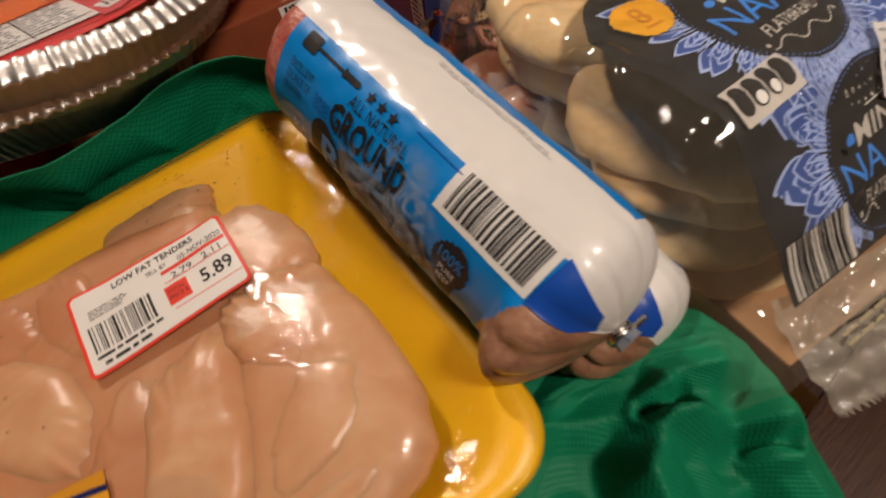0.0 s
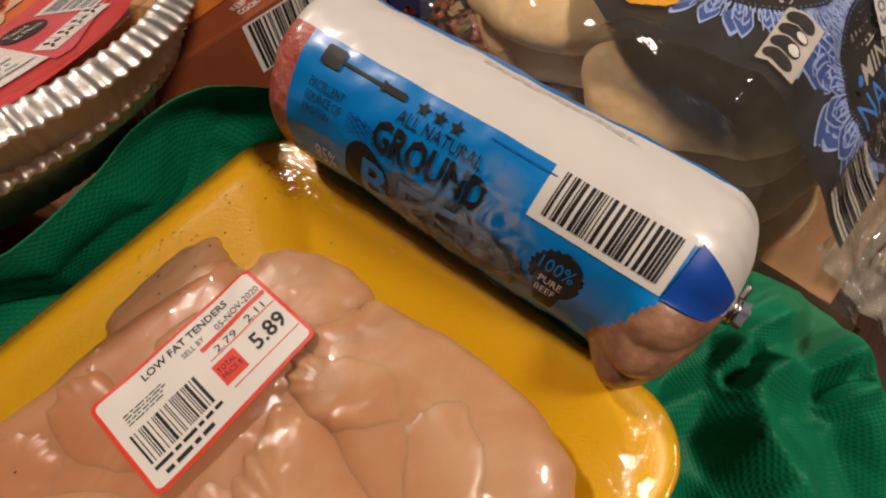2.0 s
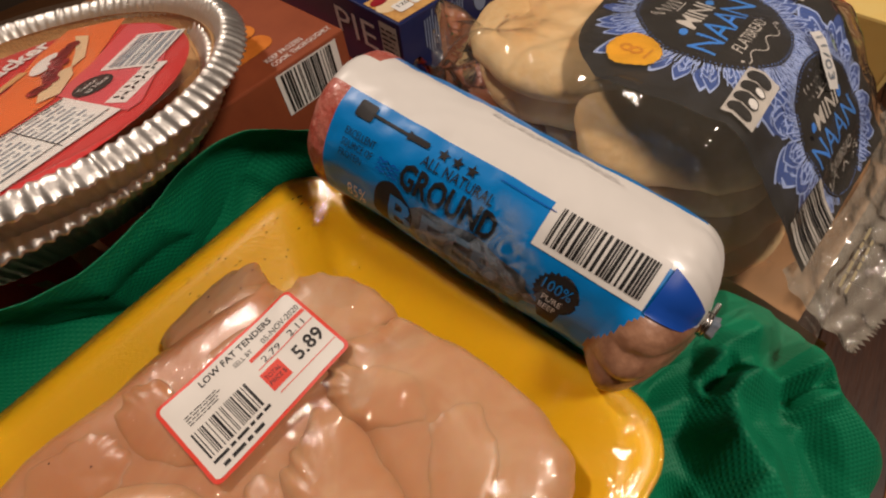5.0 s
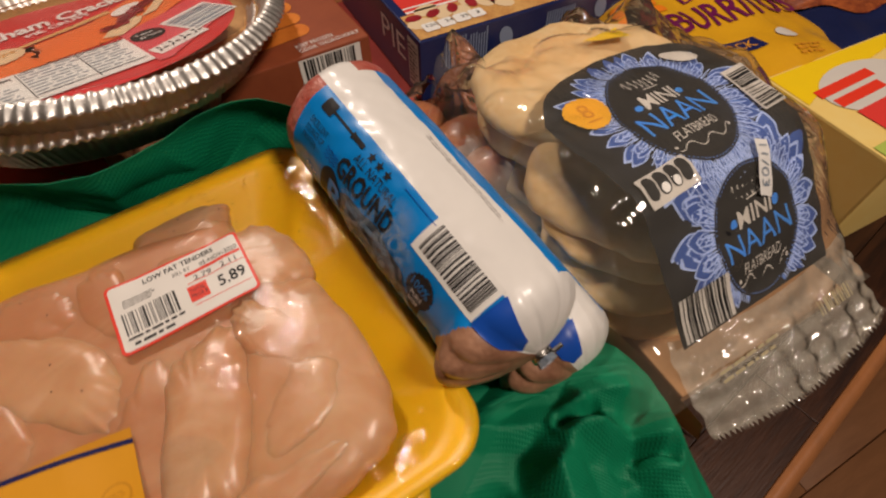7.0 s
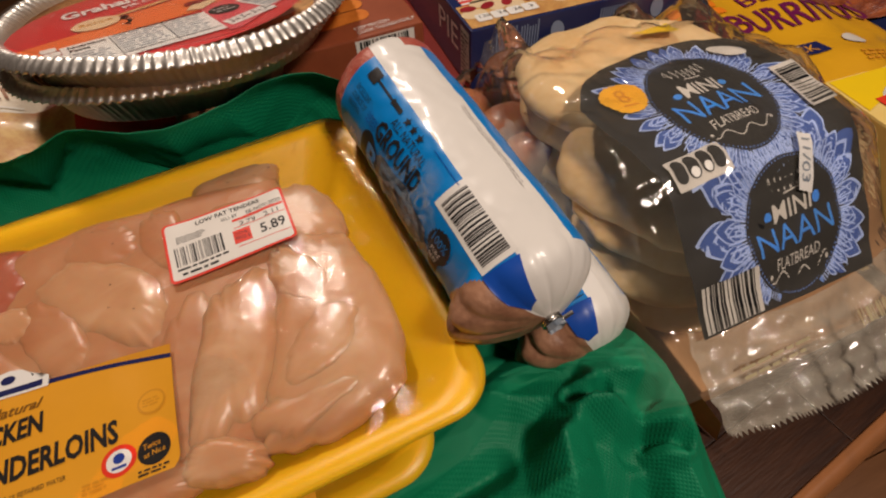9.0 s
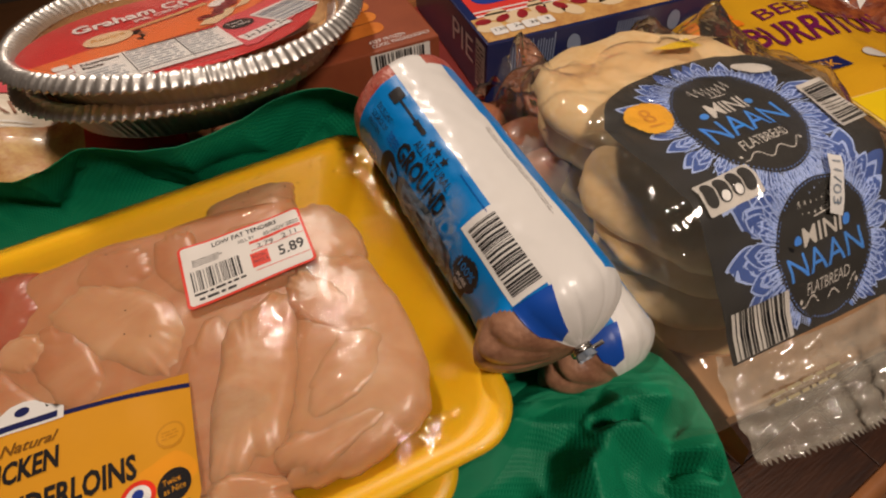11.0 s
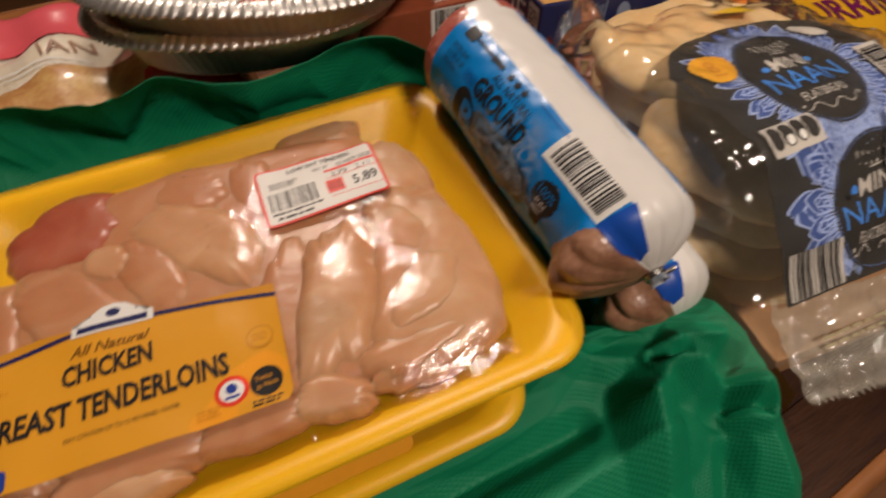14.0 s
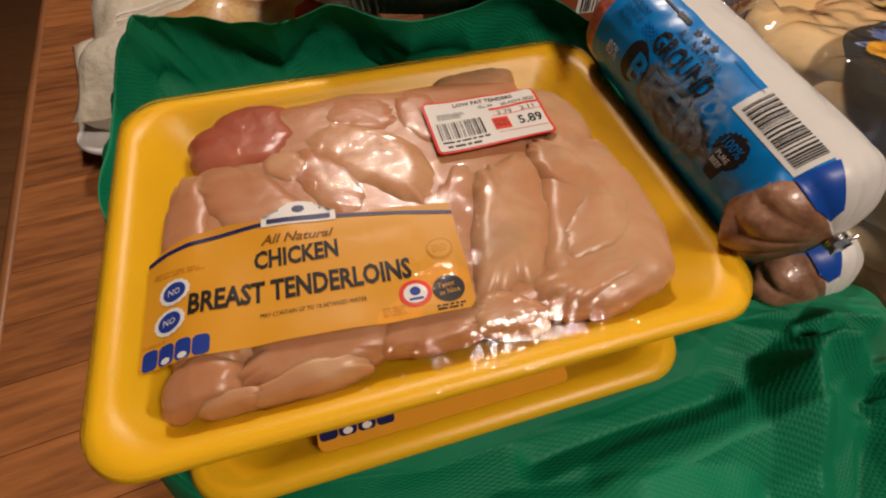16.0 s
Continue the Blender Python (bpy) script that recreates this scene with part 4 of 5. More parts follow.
def naan_profile(v):
    """Height of the pack along its length; v from the back (positive) to the front."""
    ks = [(0.150, -0.045), (0.140, 0.000), (0.115, 0.034), (0.070, 0.047), (0.020, 0.050), (-0.010, 0.048), (-0.030, 0.045), (-0.040, 0.039), (-0.052, 0.0275), (-0.068, 0.010), (-0.090, -0.0165), (-0.105, -0.035), (-0.125, -0.050), (-0.140, -0.058)]
    for (a, za), (b, zb) in zip(ks, ks[1:]):
        if b <= v <= a:
            f = (v - b) / (a - b)
            f = f * f * (3 - 2 * f) * 0.4 + f * 0.6
            return zb + (za - zb) * f
    return ks[0][1] if v > ks[0][0] else ks[-1][1]


def naan_bread_bm(rx, ry, th, seed):
    def f(i, j):
        a = 2 * math.pi * j
        ph = math.pi * i - math.pi / 2
        r = math.cos(ph) ** 0.45 if math.cos(ph) > 1e-6 else 0
        w = 1 + 0.10 * noise.noise(Vector((math.cos(a) * 1.5, math.sin(a) * 1.5, seed))) + 0.05 * noise.noise(Vector((math.cos(a) * 5, math.sin(a) * 5, seed)))
        x, y = rx * r * w * math.cos(a), ry * r * w * math.sin(a)
        z = th / 2 * math.sin(ph) * (1 + 0.35 * noise.noise(Vector((x * 30, y * 30, seed)))) + 0.0045 * noise.noise(Vector((x * 22, y * 22, seed + 4)))
        return Vector((x, y, z))
    bm = grid_bm(22, 48, f, close_v=True)
    bmesh.ops.remove_doubles(bm, verts=bm.verts[:], dist=0.0001)
    return bm


def naan_pack():
    t = thing("naan_pack", NAAN, "clear plastic bag of mini naan flatbreads with dark blue patterned card", "bread pack")
    rg = random.Random(17)
    for k in range(4):
        ob = part("naan_bread", naan_bread_bm(0.080, 0.068, 0.026, k * 2.3), BREAD, t)
        ob.matrix_local = pose(-0.015 + rg.uniform(-0.006, 0.006), 0.063 + 0.002 * k, -0.034 + 0.0213 * k, rg.uniform(-2, 2), rg.uniform(-2, 2), 50 * k)
        ob = part("naan_bread", naan_bread_bm(0.077, 0.056, 0.020, 9 + k * 1.9), BREAD, t)
        ob.matrix_local = pose(-0.012 + rg.uniform(-0.006, 0.006), -0.028 + 0.008 * k, -0.046 + 0.0212 * k, 9 + 4.5 * k, rg.uniform(-2, 2), -9 * k)
    hx = 0.100

    def top(u, v, l=0.0):
        e = min(abs(u + 0.012) / hx, 1.0)
        z = naan_profile(v)
        drop = (z + 0.055) * (e ** 12)
        crease = 0.0022 * noise.noise(Vector((u * 26, v * 40, 2))) + 0.0012 * noise.noise(Vector((u * 80, v * 70, 7)))
        return Vector((u, v, z - drop + 0.002 + crease + l))

    def shell(i, j):
        a = 2 * i - 1
        v = 0.158 - 0.274 * j
        u = hx * 1.12 * math.copysign(abs(a) ** 0.75, a) * (1 - 0.55 * max(0, (v - 0.09) / 0.06) ** 2)
        u -= 0.012
        p = top(u, v)
        cr = 0.009 * (abs(noise.noise(Vector((u * 20, v * 24, 11)))) * 1.6 - 0.4 + 0.8 * abs(noise.noise(Vector((u * 48, v * 36, 3))))) * (0.30 + 2.2 * abs(a) ** 3 + 2 * max(0, (v - 0.07) / 0.05) ** 2)
        return p + Vector((0, 0, 0.0035 + cr))
    part("bag_film", grid_bm(110, 130, shell), BAG_FILM, t, "crinkled clear plastic film")

    # crimped front seal
    def seal(i, j):
        u = -0.074 + 0.156 * i
        v = -0.096 - 0.049 * j + 0.010 * abs(2 * i - 1) ** 2 + (0.0022 * (1 if round(i * 120) % 2 else -1) if j > 0.99 else 0)
        z = -0.024 - 0.030 * j ** 0.8 + 0.0035 * noise.noise(Vector((u * 30, j * 2, 5))) + 0.0022 * math.sin(u * 300) * j + 0.0010 * math.sin(j * 26) + 0.0022 * abs(noise.noise(Vector((u * 60, j * 5, 8)))) + 0.006 * j * noise.noise(Vector((u * 22, 9, 1)))
        return Vector((u, v, z + 0.004))
    part("seal", grid_bm(120, 44, seal), SEAL_FILM, t, "crimped clear seal with zigzag edge")
    sl = lambda u, v, l: Vector((u, v, -0.024 - 0.030 * ((-0.096 - v) / 0.049) ** 0.8 + 0.0055 + l)) if v < -0.096 else Vector((u, v, naan_profile(v) + 0.008))
    laid("seal_print", poly_bm(bars(-0.030, -0.1150, 0.05, 0.008, 2, 21, along=False, fill=0.35) + bars(0.045, -0.1150, 0.030, 0.008, 12, 4)), SEAL_PRINT, t, sl, 0.001, 0.01)

    # printed card
    c = 0.006
    left, right = -0.069, 0.057
    pts = [(left, -0.094), (right - 0.004, -0.094), (right, -0.02), (right - 0.002, 0.020)]
    pts += [(-0.010 + 0.068 * math.cos(radians(a)), 0.020 + 0.046 * math.sin(radians(a)) ** 0.7) for a in range(12, 169, 8)] + [(-0.080, 0.032), (-0.082, 0.020), (-0.074, -0.02)]

    def inside(poly):
        return all(left + 0.001 < x < right - 0.003 and -0.093 < y < 0.020 + 0.045 * max(0.0, 1 - ((x + 0.010) / 0.067) ** 2) ** 0.5 for x, y in poly)
    card = laid("card", poly_bm([pts]), CHARCOAL, t, top, 0.0006, c, "dark printed card with blue flower pattern")

    def petals(cx, cy, rx, ry, n, length, wid, mats, ring):
        levels = ((1.0, 2), (0.92, 1), (0.66, 2), (0.58, 1), (0.34, 0))
        sets = [[] for _ in levels]
        for k in range(n):
            a = 2 * math.pi * k / n + 0.1
            bx, by = cx + rx * math.cos(a), cy + ry * math.sin(a)
            dx, dy = math.cos(a) * (0.5 + 0.5 * rx / max(rx, ry)), math.sin(a)
            for lvl, (sc, m_) in enumerate(levels):
                w, ln = wid * sc, length * sc
                out = []
                for q in range(13):
                    f = q / 12
                    out.append((f * ln, w * math.sin(math.pi * f) ** 0.8 * (1 - 0.35 * f)))
                poly = [(bx + dx * f - dy * g, by + dy * f + dx * g) for f, g in out] + [(bx + dx * f + dy * g, by + dy * f - dx * g) for f, g in out[-2:0:-1]]
                if inside(poly):
                    sets[lvl].append(poly)
        for lvl, (st, (_, m_)) in enumerate(zip(sets, levels)):
            if st:
                laid("printed_petals", poly_bm(st), mats[m_], card, top, 0.0008 + 0.00045 * ring + 0.00009 * lvl, c)
        rays = []
        for k in range(n * 5):
            a = 2 * math.pi * k / (n * 5)
            x0, y0 = cx + rx * 1.02 * math.cos(a), cy + ry * 1.02 * math.sin(a)
            x1, y1 = cx + (rx + length * 0.36) * math.cos(a), cy + (ry + length * 0.36) * math.sin(a)
            if inside([(x0, y0), (x1, y1)]):
                ang = math.degrees(math.atan2(y1 - y0, x1 - x0))
                rays.append(rect((x0 + x1) / 2, (y0 + y1) / 2, math.hypot(x1 - x0, y1 - y0), 0.0006, ang))
        laid("printed_petals", poly_bm(rays), mats[2], card, top, 0.0022, c)
    for k, (cx, cy, rx, ry) in enumerate(((-0.0115, 0.0060, 0.0345, 0.0400), (-0.0010, -0.0665, 0.0320, 0.0265))):
        petals(cx, cy, rx * 1.02, ry * 1.02, 15, 0.031, 0.0088, PETAL, 0)
        petals(cx, cy, rx * 1.00, ry * 1.00, 22, 0.020, 0.0055, PETAL, 1)
        petals(cx, cy, rx * 0.95, ry * 0.95, 26, 0.013, 0.0040, PETAL, 2)
        laid("oval", poly_bm([oval(cx, cy, rx, ry, 56)]), NAAN_BLACK, card, top, 0.0024, c)
        laid("oval_dots", poly_bm([rect(cx + (rx - 0.0012) * math.cos(a * 0.0698), cy + (ry - 0.0012) * math.sin(a * 0.0698), 0.0007, 0.0007) for a in range(90)]), PETAL[0], card, top, 0.0026, c)
        wave = [(cx - 0.013 + 0.026 * q / 40, cy + ry * 0.60 + ry * (0.09 + 0.04 * math.sin(q * 0.9)) * math.sin(q * 1.05)) for q in range(41)]
        laid("brand_scribble", poly_bm([[wave[q], wave[q + 1], (wave[q + 1][0] + 0.0004, wave[q + 1][1] + 0.0009), (wave[q][0] + 0.0004, wave[q][1] + 0.0009)] for q in range(40)] + [rect(cx + 0.002, cy + ry * 0.47, 0.012, 0.0006, 3)]), CREAM, card, top, 0.0026, c)
        laid("lettering", text_bm("MINI", cx, cy + ry * 0.24, 0.026, ry * 0.26, turn=2, bold=0.01), CREAM, card, top, 0.0027, c)
        laid("lettering", text_bm("NAAN", cx, cy - ry * 0.12, 0.052, ry * 0.36, turn=2, bold=0.0), NAAN_BLUE, card, top, 0.0027, c)
        laid("lettering", text_bm("FLATBREAD", cx, cy - ry * 0.47, 0.031, ry * 0.15, turn=2), CREAM, card, top, 0.0027, c)
        sc = []
        for q in range(28):
            x = -0.019 + 0.038 * q / 27
            sc.append(rect(cx + x, cy - ry * 0.70 + 0.0022 * math.sin(x * 420) + 6.0 * x * x, 0.0016, 0.0006, 30 * math.cos(x * 420)))
        laid("printed_scroll", poly_bm(sc + [oval(cx - 0.020, cy - ry * 0.62, 0.001, 0.001, 8), oval(cx + 0.020, cy - ry * 0.62, 0.001, 0.001, 8)]), CREAM, card, top, 0.0027, c)
        laid("printed_dots", poly_bm([oval(cx - 0.0165, cy + ry * 0.2, 0.0026, 0.0022, 10), oval(cx + 0.0165, cy + ry * 0.24, 0.0026, 0.0022, 10)]), NAAN_BLUE, card, top, 0.0026, c)
    laid("count_badge", poly_bm([oval(-0.0565, 0.0255, 0.0135, 0.0135, 36, wobble=0.02)]), BADGE, card, top, 0.0026, c)
    laid("lettering", text_bm("8", -0.0565, 0.0270, 0.0070, 0.0125), LABEL_GOLD, card, top, 0.0029, c)
    laid("count_badge_line", poly_bm([rect(-0.0565, 0.0180, 0.010, 0.0012)]), LABEL_GOLD, card, top, 0.0029, c)
    laid("nutrition_panel", poly_bm([round_rect(-0.0500, -0.0320, 0.036, 0.0165, 0.001, 4)]), CREAM, card, top, 0.0025, c)
    laid("nutrition_mark", poly_bm([round_rect(-0.0625 + 0.0083 * k, -0.0320 + 0.0006 * k, 0.0072, 0.0125, 0.0034) for k in range(4)]), CHARCOAL, card, top, 0.0028, c)
    laid("nutrition_dot", poly_bm([oval(-0.0625 + 0.0083 * k, -0.0353 + 0.0006 * k, 0.0025, 0.0025, 12) for k in (1, 2)]), WHITE, card, top, 0.0030, c)
    laid("barcode_panel", poly_bm([rect(0.0455, -0.004, 0.020, 0.034, 4)]), CREAM, card, top, 0.0028, c)
    laid("barcode", poly_bm(bars(0.0455, -0.004, 0.031, 0.017, 14, 9, 94)), NAAN_BLACK, card, top, 0.0031, c)
    laid("barcode_panel", poly_bm([rect(-0.0480, -0.0850, 0.038, 0.017, 0)]), CREAM, card, top, 0.0026, c)
    laid("barcode", poly_bm(bars(-0.0480, -0.0850, 0.034, 0.017, 14, 6, 0)), CHARCOAL, card, top, 0.0030, c)
    laid("pale_panel", poly_bm([oval(0.030, 0.040, 0.012, 0.006, 24, -30)]), CREAM, card, top, 0.0028, c)
    laid("date_tag", poly_bm([rect(0.0105, -0.0470, 0.0085, 0.024, -20)]), WHITE, t, top, 0.0062, c, "small white date tag")
    laid("lettering", text_bm("11/03", 0.0105, -0.0470, 0.018, 0.0048, turn=-112), STEAM, t, top, 0.0067, c)
    laid("yellow_flash", poly_bm([[(0.0, 0.094), (0.035, 0.098), (0.028, 0.078), (0.006, 0.088)]]), YELLOW_CARD, t, top, 0.0022, c)
    return t


SEAL_FILM = film_mat("seal_film", 3.2, 0.07, 0.009, 60, stretch=(0.5, 1.8, 1), haze=0.30)
SEAL_PRINT = ink("seal_print_olive", (0.40, 0.34, 0.20))
naan_pack()


def open_carton():
    """A low brown carton with bent front flap, under the naan pack."""
    t = thing("cardboard_carton", pose(0.362, -0.010, TABLE_Z, 0, 0, 1), "low brown cardboard carton under the naan pack", "carton")
    part("body", box_bm(0.150, 0.222, 0.032, 0.0015, Matrix.Translation((0.004, 0.006, 0))), CARD_BOARD, t, smooth=False)

    inv = t.matrix_world.inverted()

    def flap(i, j):
        lo, hi = Vector((0.272, -0.060, -0.086)).lerp(Vector((0.301, -0.138, -0.0865)), j), Vector((0.265, -0.060, -0.022)).lerp(Vector((0.297, -0.134, -0.064)), j)
        return inv @ (lo.lerp(hi, i) + Vector((0.002 * math.sin(4 * j), 0, 0)))
    bm = grid_bm(4, 20, flap)
    bmesh.ops.solidify(bm, geom=bm.faces[:], thickness=0.0035)
    part("flap", bm, CARD_BOARD, t, smooth=False)
    return t


open_carton()

# ---- pie crusts in foil pans ----
FOIL = mat("aluminium_foil", (0.86, 0.83, 0.78), 0.46, 1.0, vary=0.5, scale=120, second=(0.62, 0.59, 0.55), bump=0.0004, bump_scale=220)
CRUST = mat("graham_crumb_crust", (0.62, 0.36, 0.14), 0.8, vary=0.9, scale=120, second=(0.50, 0.26, 0.09), bump=0.001, bump_scale=500)
PIE_RED = ink("pie_label_red", (0.60, 0.035, 0.035), 0.3)
PIE_ORANGE = ink("pie_label_orange", (0.78, 0.19, 0.05), 0.3)
PIE_PINK = ink("pie_label_pink", (0.68, 0.10, 0.12), 0.3)
PIE_TAN = mat("pie_label_tan", (0.62, 0.36, 0.13), 0.35, vary=0.6, scale=40, second=(0.72, 0.47, 0.2))
CHERRY = mat("printed_cherry", (0.25, 0.012, 0.02), 0.3, vary=0.5, scale=120, second=(0.45, 0.04, 0.05))
CREAMY = ink("printed_cream_filling", (0.75, 0.58, 0.36), 0.35)
LID = film_mat("clear_lid", 0.8, 0.06, 0.0003, 30, haze=0.03)


def foil_pan(m, seed, with_label):
    t = thing("pie_crust_pan", m, "silver foil pan of graham cracker pie crust" + (" with red printed lid" if with_label else " under another one"), "pie crust", "stacked pie crusts")
    prof = [(0.088, -0.030, 0), (0.094, -0.0295, 0), (0.1040, -0.006, 0.25), (0.1055, -0.0035, 0.3), (0.1090, -0.001, 0.4), (0.1108, 0.0004, 0.7), (0.1130, 0.0004, 1.0), (0.1152, -0.0008, 1.0),
            (0.1178, -0.0026, 1.0), (0.1200, -0.0048, 1.0), (0.1206, -0.0060, 0.9), (0.1188, -0.0062, 0.7), (0.1130, -0.007, 0.4), (0.1070, -0.0078, 0.4), (0.0965, -0.0315, 0.25), (0.088, -0.0325, 0)]
    n = len(prof) - 1
    rng = random.Random(seed)
    ph = [rng.uniform(-0.6, 0.6) for _ in range(200)]

    def f(i, j):
        r, z, k = prof[round(j * n)]
        a = 2 * math.pi * i
        w = 118 * a + ph[int(i * 118) % 200] * 1.3
        c = math.sin(w) * (0.8 + 0.8 * noise.noise(Vector((14 * math.cos(a), 14 * math.sin(a), seed))))
        z += k * (0.0006 * c + 0.0016 * math.sin(3 * a + seed))
        r += k * 0.0007 * math.cos(w + 0.6) + 0.0006 * math.sin(5 * a + seed)
        return Vector((r * math.cos(a), r * math.sin(a), z))
    part("foil_rim", grid_bm(1008, n, f, close_u=True), FOIL, t, "crimped silver foil")
    cr = [(0.002, -0.022), (0.088, -0.022), (0.095, -0.018), (0.1030, -0.0085), (0.1015, -0.0070)]
    part("crust", grid_bm(90, 4, lambda i, j: Vector((cr[round(j * 4)][0] * math.cos(6.28318531 * i), cr[round(j * 4)][0] * math.sin(6.28318531 * i), cr[round(j * 4)][1])), close_u=True), CRUST, t)
    if not with_label:
        return t
    # clear lid, sunk below the rim
    R, low = 0.1105, 0.0010

    def lid(i, j):
        r = R * (0.02 + 0.98 * j)
        k = min(max((r - 0.1065) / 0.003, 0), 1)
        a = 2 * math.pi * i
        return Vector((r * math.cos(a), r * math.sin(a), low + (0.0022 - low) * k * k * (3 - 2 * k) + 0.0004 * noise.noise(Vector((r * math.cos(a) * 40, r * math.sin(a) * 40, 1)))))
    part("lid", grid_bm(96, 30, lid, close_u=True), LID, t, "clear plastic lid")
    c_, s_ = math.cos(radians(25)), math.sin(radians(25))

    def on(u, v, l):
        u, v = u - 0.009, v - 0.005
        k = min(1.0, 0.1085 / max(math.hypot(u, v), 1e-6))
        u, v = u * k, v * k
        return Vector((c_ * u - s_ * v, s_ * u + c_ * v, low - 0.0034 + l))
    g = 0.006
    edge = oval(-0.006, -0.018, 0.094, 0.078, 80)
    lb = laid("printed_label", poly_bm([edge]), PIE_RED, t, on, 0.0, g, "oval printed paper label, red and orange")
    laid("orange_field", poly_bm([[(-0.094, -0.026), (-0.060, -0.020), (-0.030, -0.006), (0.010, 0.004), (0.040, 0.026), (0.070, 0.040), (0.090, 0.012), (0.030, -0.030), (0.000, -0.036), (-0.030, -0.038), (-0.076, -0.041), (-0.082, -0.066), (-0.092, -0.050)]]), PIE_ORANGE, lb, on, 0.0004, g)
    laid("pink_field", poly_bm([[(0.012, -0.032), (0.040, -0.022), (0.083, 0.000), (0.086, -0.020), (0.078, -0.042), (0.055, -0.062), (0.020, -0.086), (0.012, -0.086)]]), PIE_PINK, lb, on, 0.0006, g)
    laid("tan_ribbon", poly_bm([[(-0.036, -0.006), (-0.034, -0.002), (0.000, 0.008), (0.024, 0.016), (0.025, 0.011), (0.000, 0.003)]]), PIE_TAN, lb, on, 0.0008, g)
    laid("lettering", text_bm("Graham Cracker", -0.004, 0.0290, 0.118, 0.0150, turn=8, slant=0.2, bold=0.03), WHITE, lb, on, 0.0008, g)
    laid("lettering", text_bm("PIE CRUST", -0.005, 0.0165, 0.042, 0.0058, turn=14, bold=0.02), WHITE, lb, on, 0.0008, g)
    laid("recipe_badge", poly_bm([oval(-0.047, -0.010, 0.0150, 0.0115, 36, 10, wobble=0.02)]), CREAMY, lb, on, 0.0010, g)
    laid("lettering", text_bm("Recipe", -0.047, -0.009, 0.021, 0.0075, slant=0.3, turn=8), LABEL_GOLD, lb, on, 0.0012, g)
    laid("nutrition_panel", poly_bm([rect(-0.031, -0.061, 0.086, 0.042)]), WHITE, lb, on, 0.0008, g)
    laid("lettering", text_bm("Nutrition\nFacts", -0.060, -0.0480, 0.0205, 0.0105, bold=0.03), BLACK, lb, on, 0.0010, g)
    laid("nutrition_print", poly_bm(bars(-0.060, -0.066, 0.020, 0.020, 5, 2, along=False, fill=0.35) + bars(-0.031, -0.060, 0.030, 0.036, 9, 3, along=False, fill=0.35) + bars(-0.004, -0.060, 0.024, 0.036, 9, 4, along=False, fill=0.35)), STEAM, lb, on, 0.0010, g)
    laid("nutrition_rule", poly_bm([rect(-0.017, -0.0415, 0.055, 0.0008), rect(-0.017, -0.0760, 0.055, 0.0006), rect(-0.0470, -0.0610, 0.0005, 0.038), rect(-0.0160, -0.0610, 0.0005, 0.038)]), BLACK, lb, on, 0.0011, g)
    laid("guarantee_seal", poly_bm([oval(0.0240, -0.046, 0.0105, 0.0085, 34, turn=8)]), BLACK, lb, on, 0.0010, g)
    laid("lettering", text_bm("Twice\nas Nice", 0.0240, -0.046, 0.014, 0.0085, turn=8), WHITE, lb, on, 0.0012, g)
    laid("recycling_panel", poly_bm([rect(0.020 + 0.0085 * k, -0.0725 + 0.0028 * k, 0.0100, 0.0115, 16) for k in range(4)]), WHITE, lb, on, 0.0008, g)
    laid("recycling_mark", poly_bm([oval(0.020 + 0.0085 * k + 0.0024 * math.cos(2.1 * q), -0.0725 + 0.0028 * k + 0.0024 * math.sin(2.1 * q), 0.0017, 0.0008, 8, 120 * q) for k in range(4) for q in range(3)]), BLACK, lb, on, 0.0011, g)
    laid("barcode_panel", poly_bm([rect(0.0595, -0.042, 0.040, 0.029, 22)]), WHITE, lb, on, 0.0009, g)
    laid("barcode", poly_bm(bars(0.0595, -0.042, 0.026, 0.036, 12, 11, 112)), STEAM, lb, on, 0.0011, g)
    laid("icon_strip", poly_bm([round_rect(-0.0795 + 0.001 * k, -0.0400 - 0.0085 * k, 0.0085, 0.0075, 0.002) for k in range(3)]), WHITE, lb, on, 0.0010, g)
    rg = random.Random(8)
    slices = [[(0.004, -0.030), (0.014, -0.034), (0.030, -0.022), (0.036, -0.012), (0.030, -0.010), (0.012, -0.020)], [(0.034, -0.014), (0.046, -0.010), (0.066, 0.014), (0.064, 0.024), (0.050, 0.004)]]
    laid("printed_pie", poly_bm(slices), CREAMY, lb, on, 0.0010, g)
    laid("printed_cream", poly_bm([oval(0.034, 0.008, 0.013, 0.006, 24, 30)]), WHITE, lb, on, 0.0012, g)
    cherries = []
    for k in range(18):
        q = k / 17
        cherries.append(oval(0.010 + 0.044 * q + 0.004 * rg.random(), -0.024 + 0.036 * q + 0.006 * rg.random(), 0.0042, 0.0036, 12))
    laid("printed_cherries", poly_bm(cherries), CHERRY, lb, on, 0.0014, g)
    return t


PAN_TOP = pose(0.0690, 0.2340, 0.0690, -8.0, 2.0, -6)
PAN_LOW = pose(0.0600, 0.2480, 0.0515, -5.0, 2.0, 20)
foil_pan(PAN_TOP, 1.0, True)
foil_pan(PAN_LOW, 2.4, False)

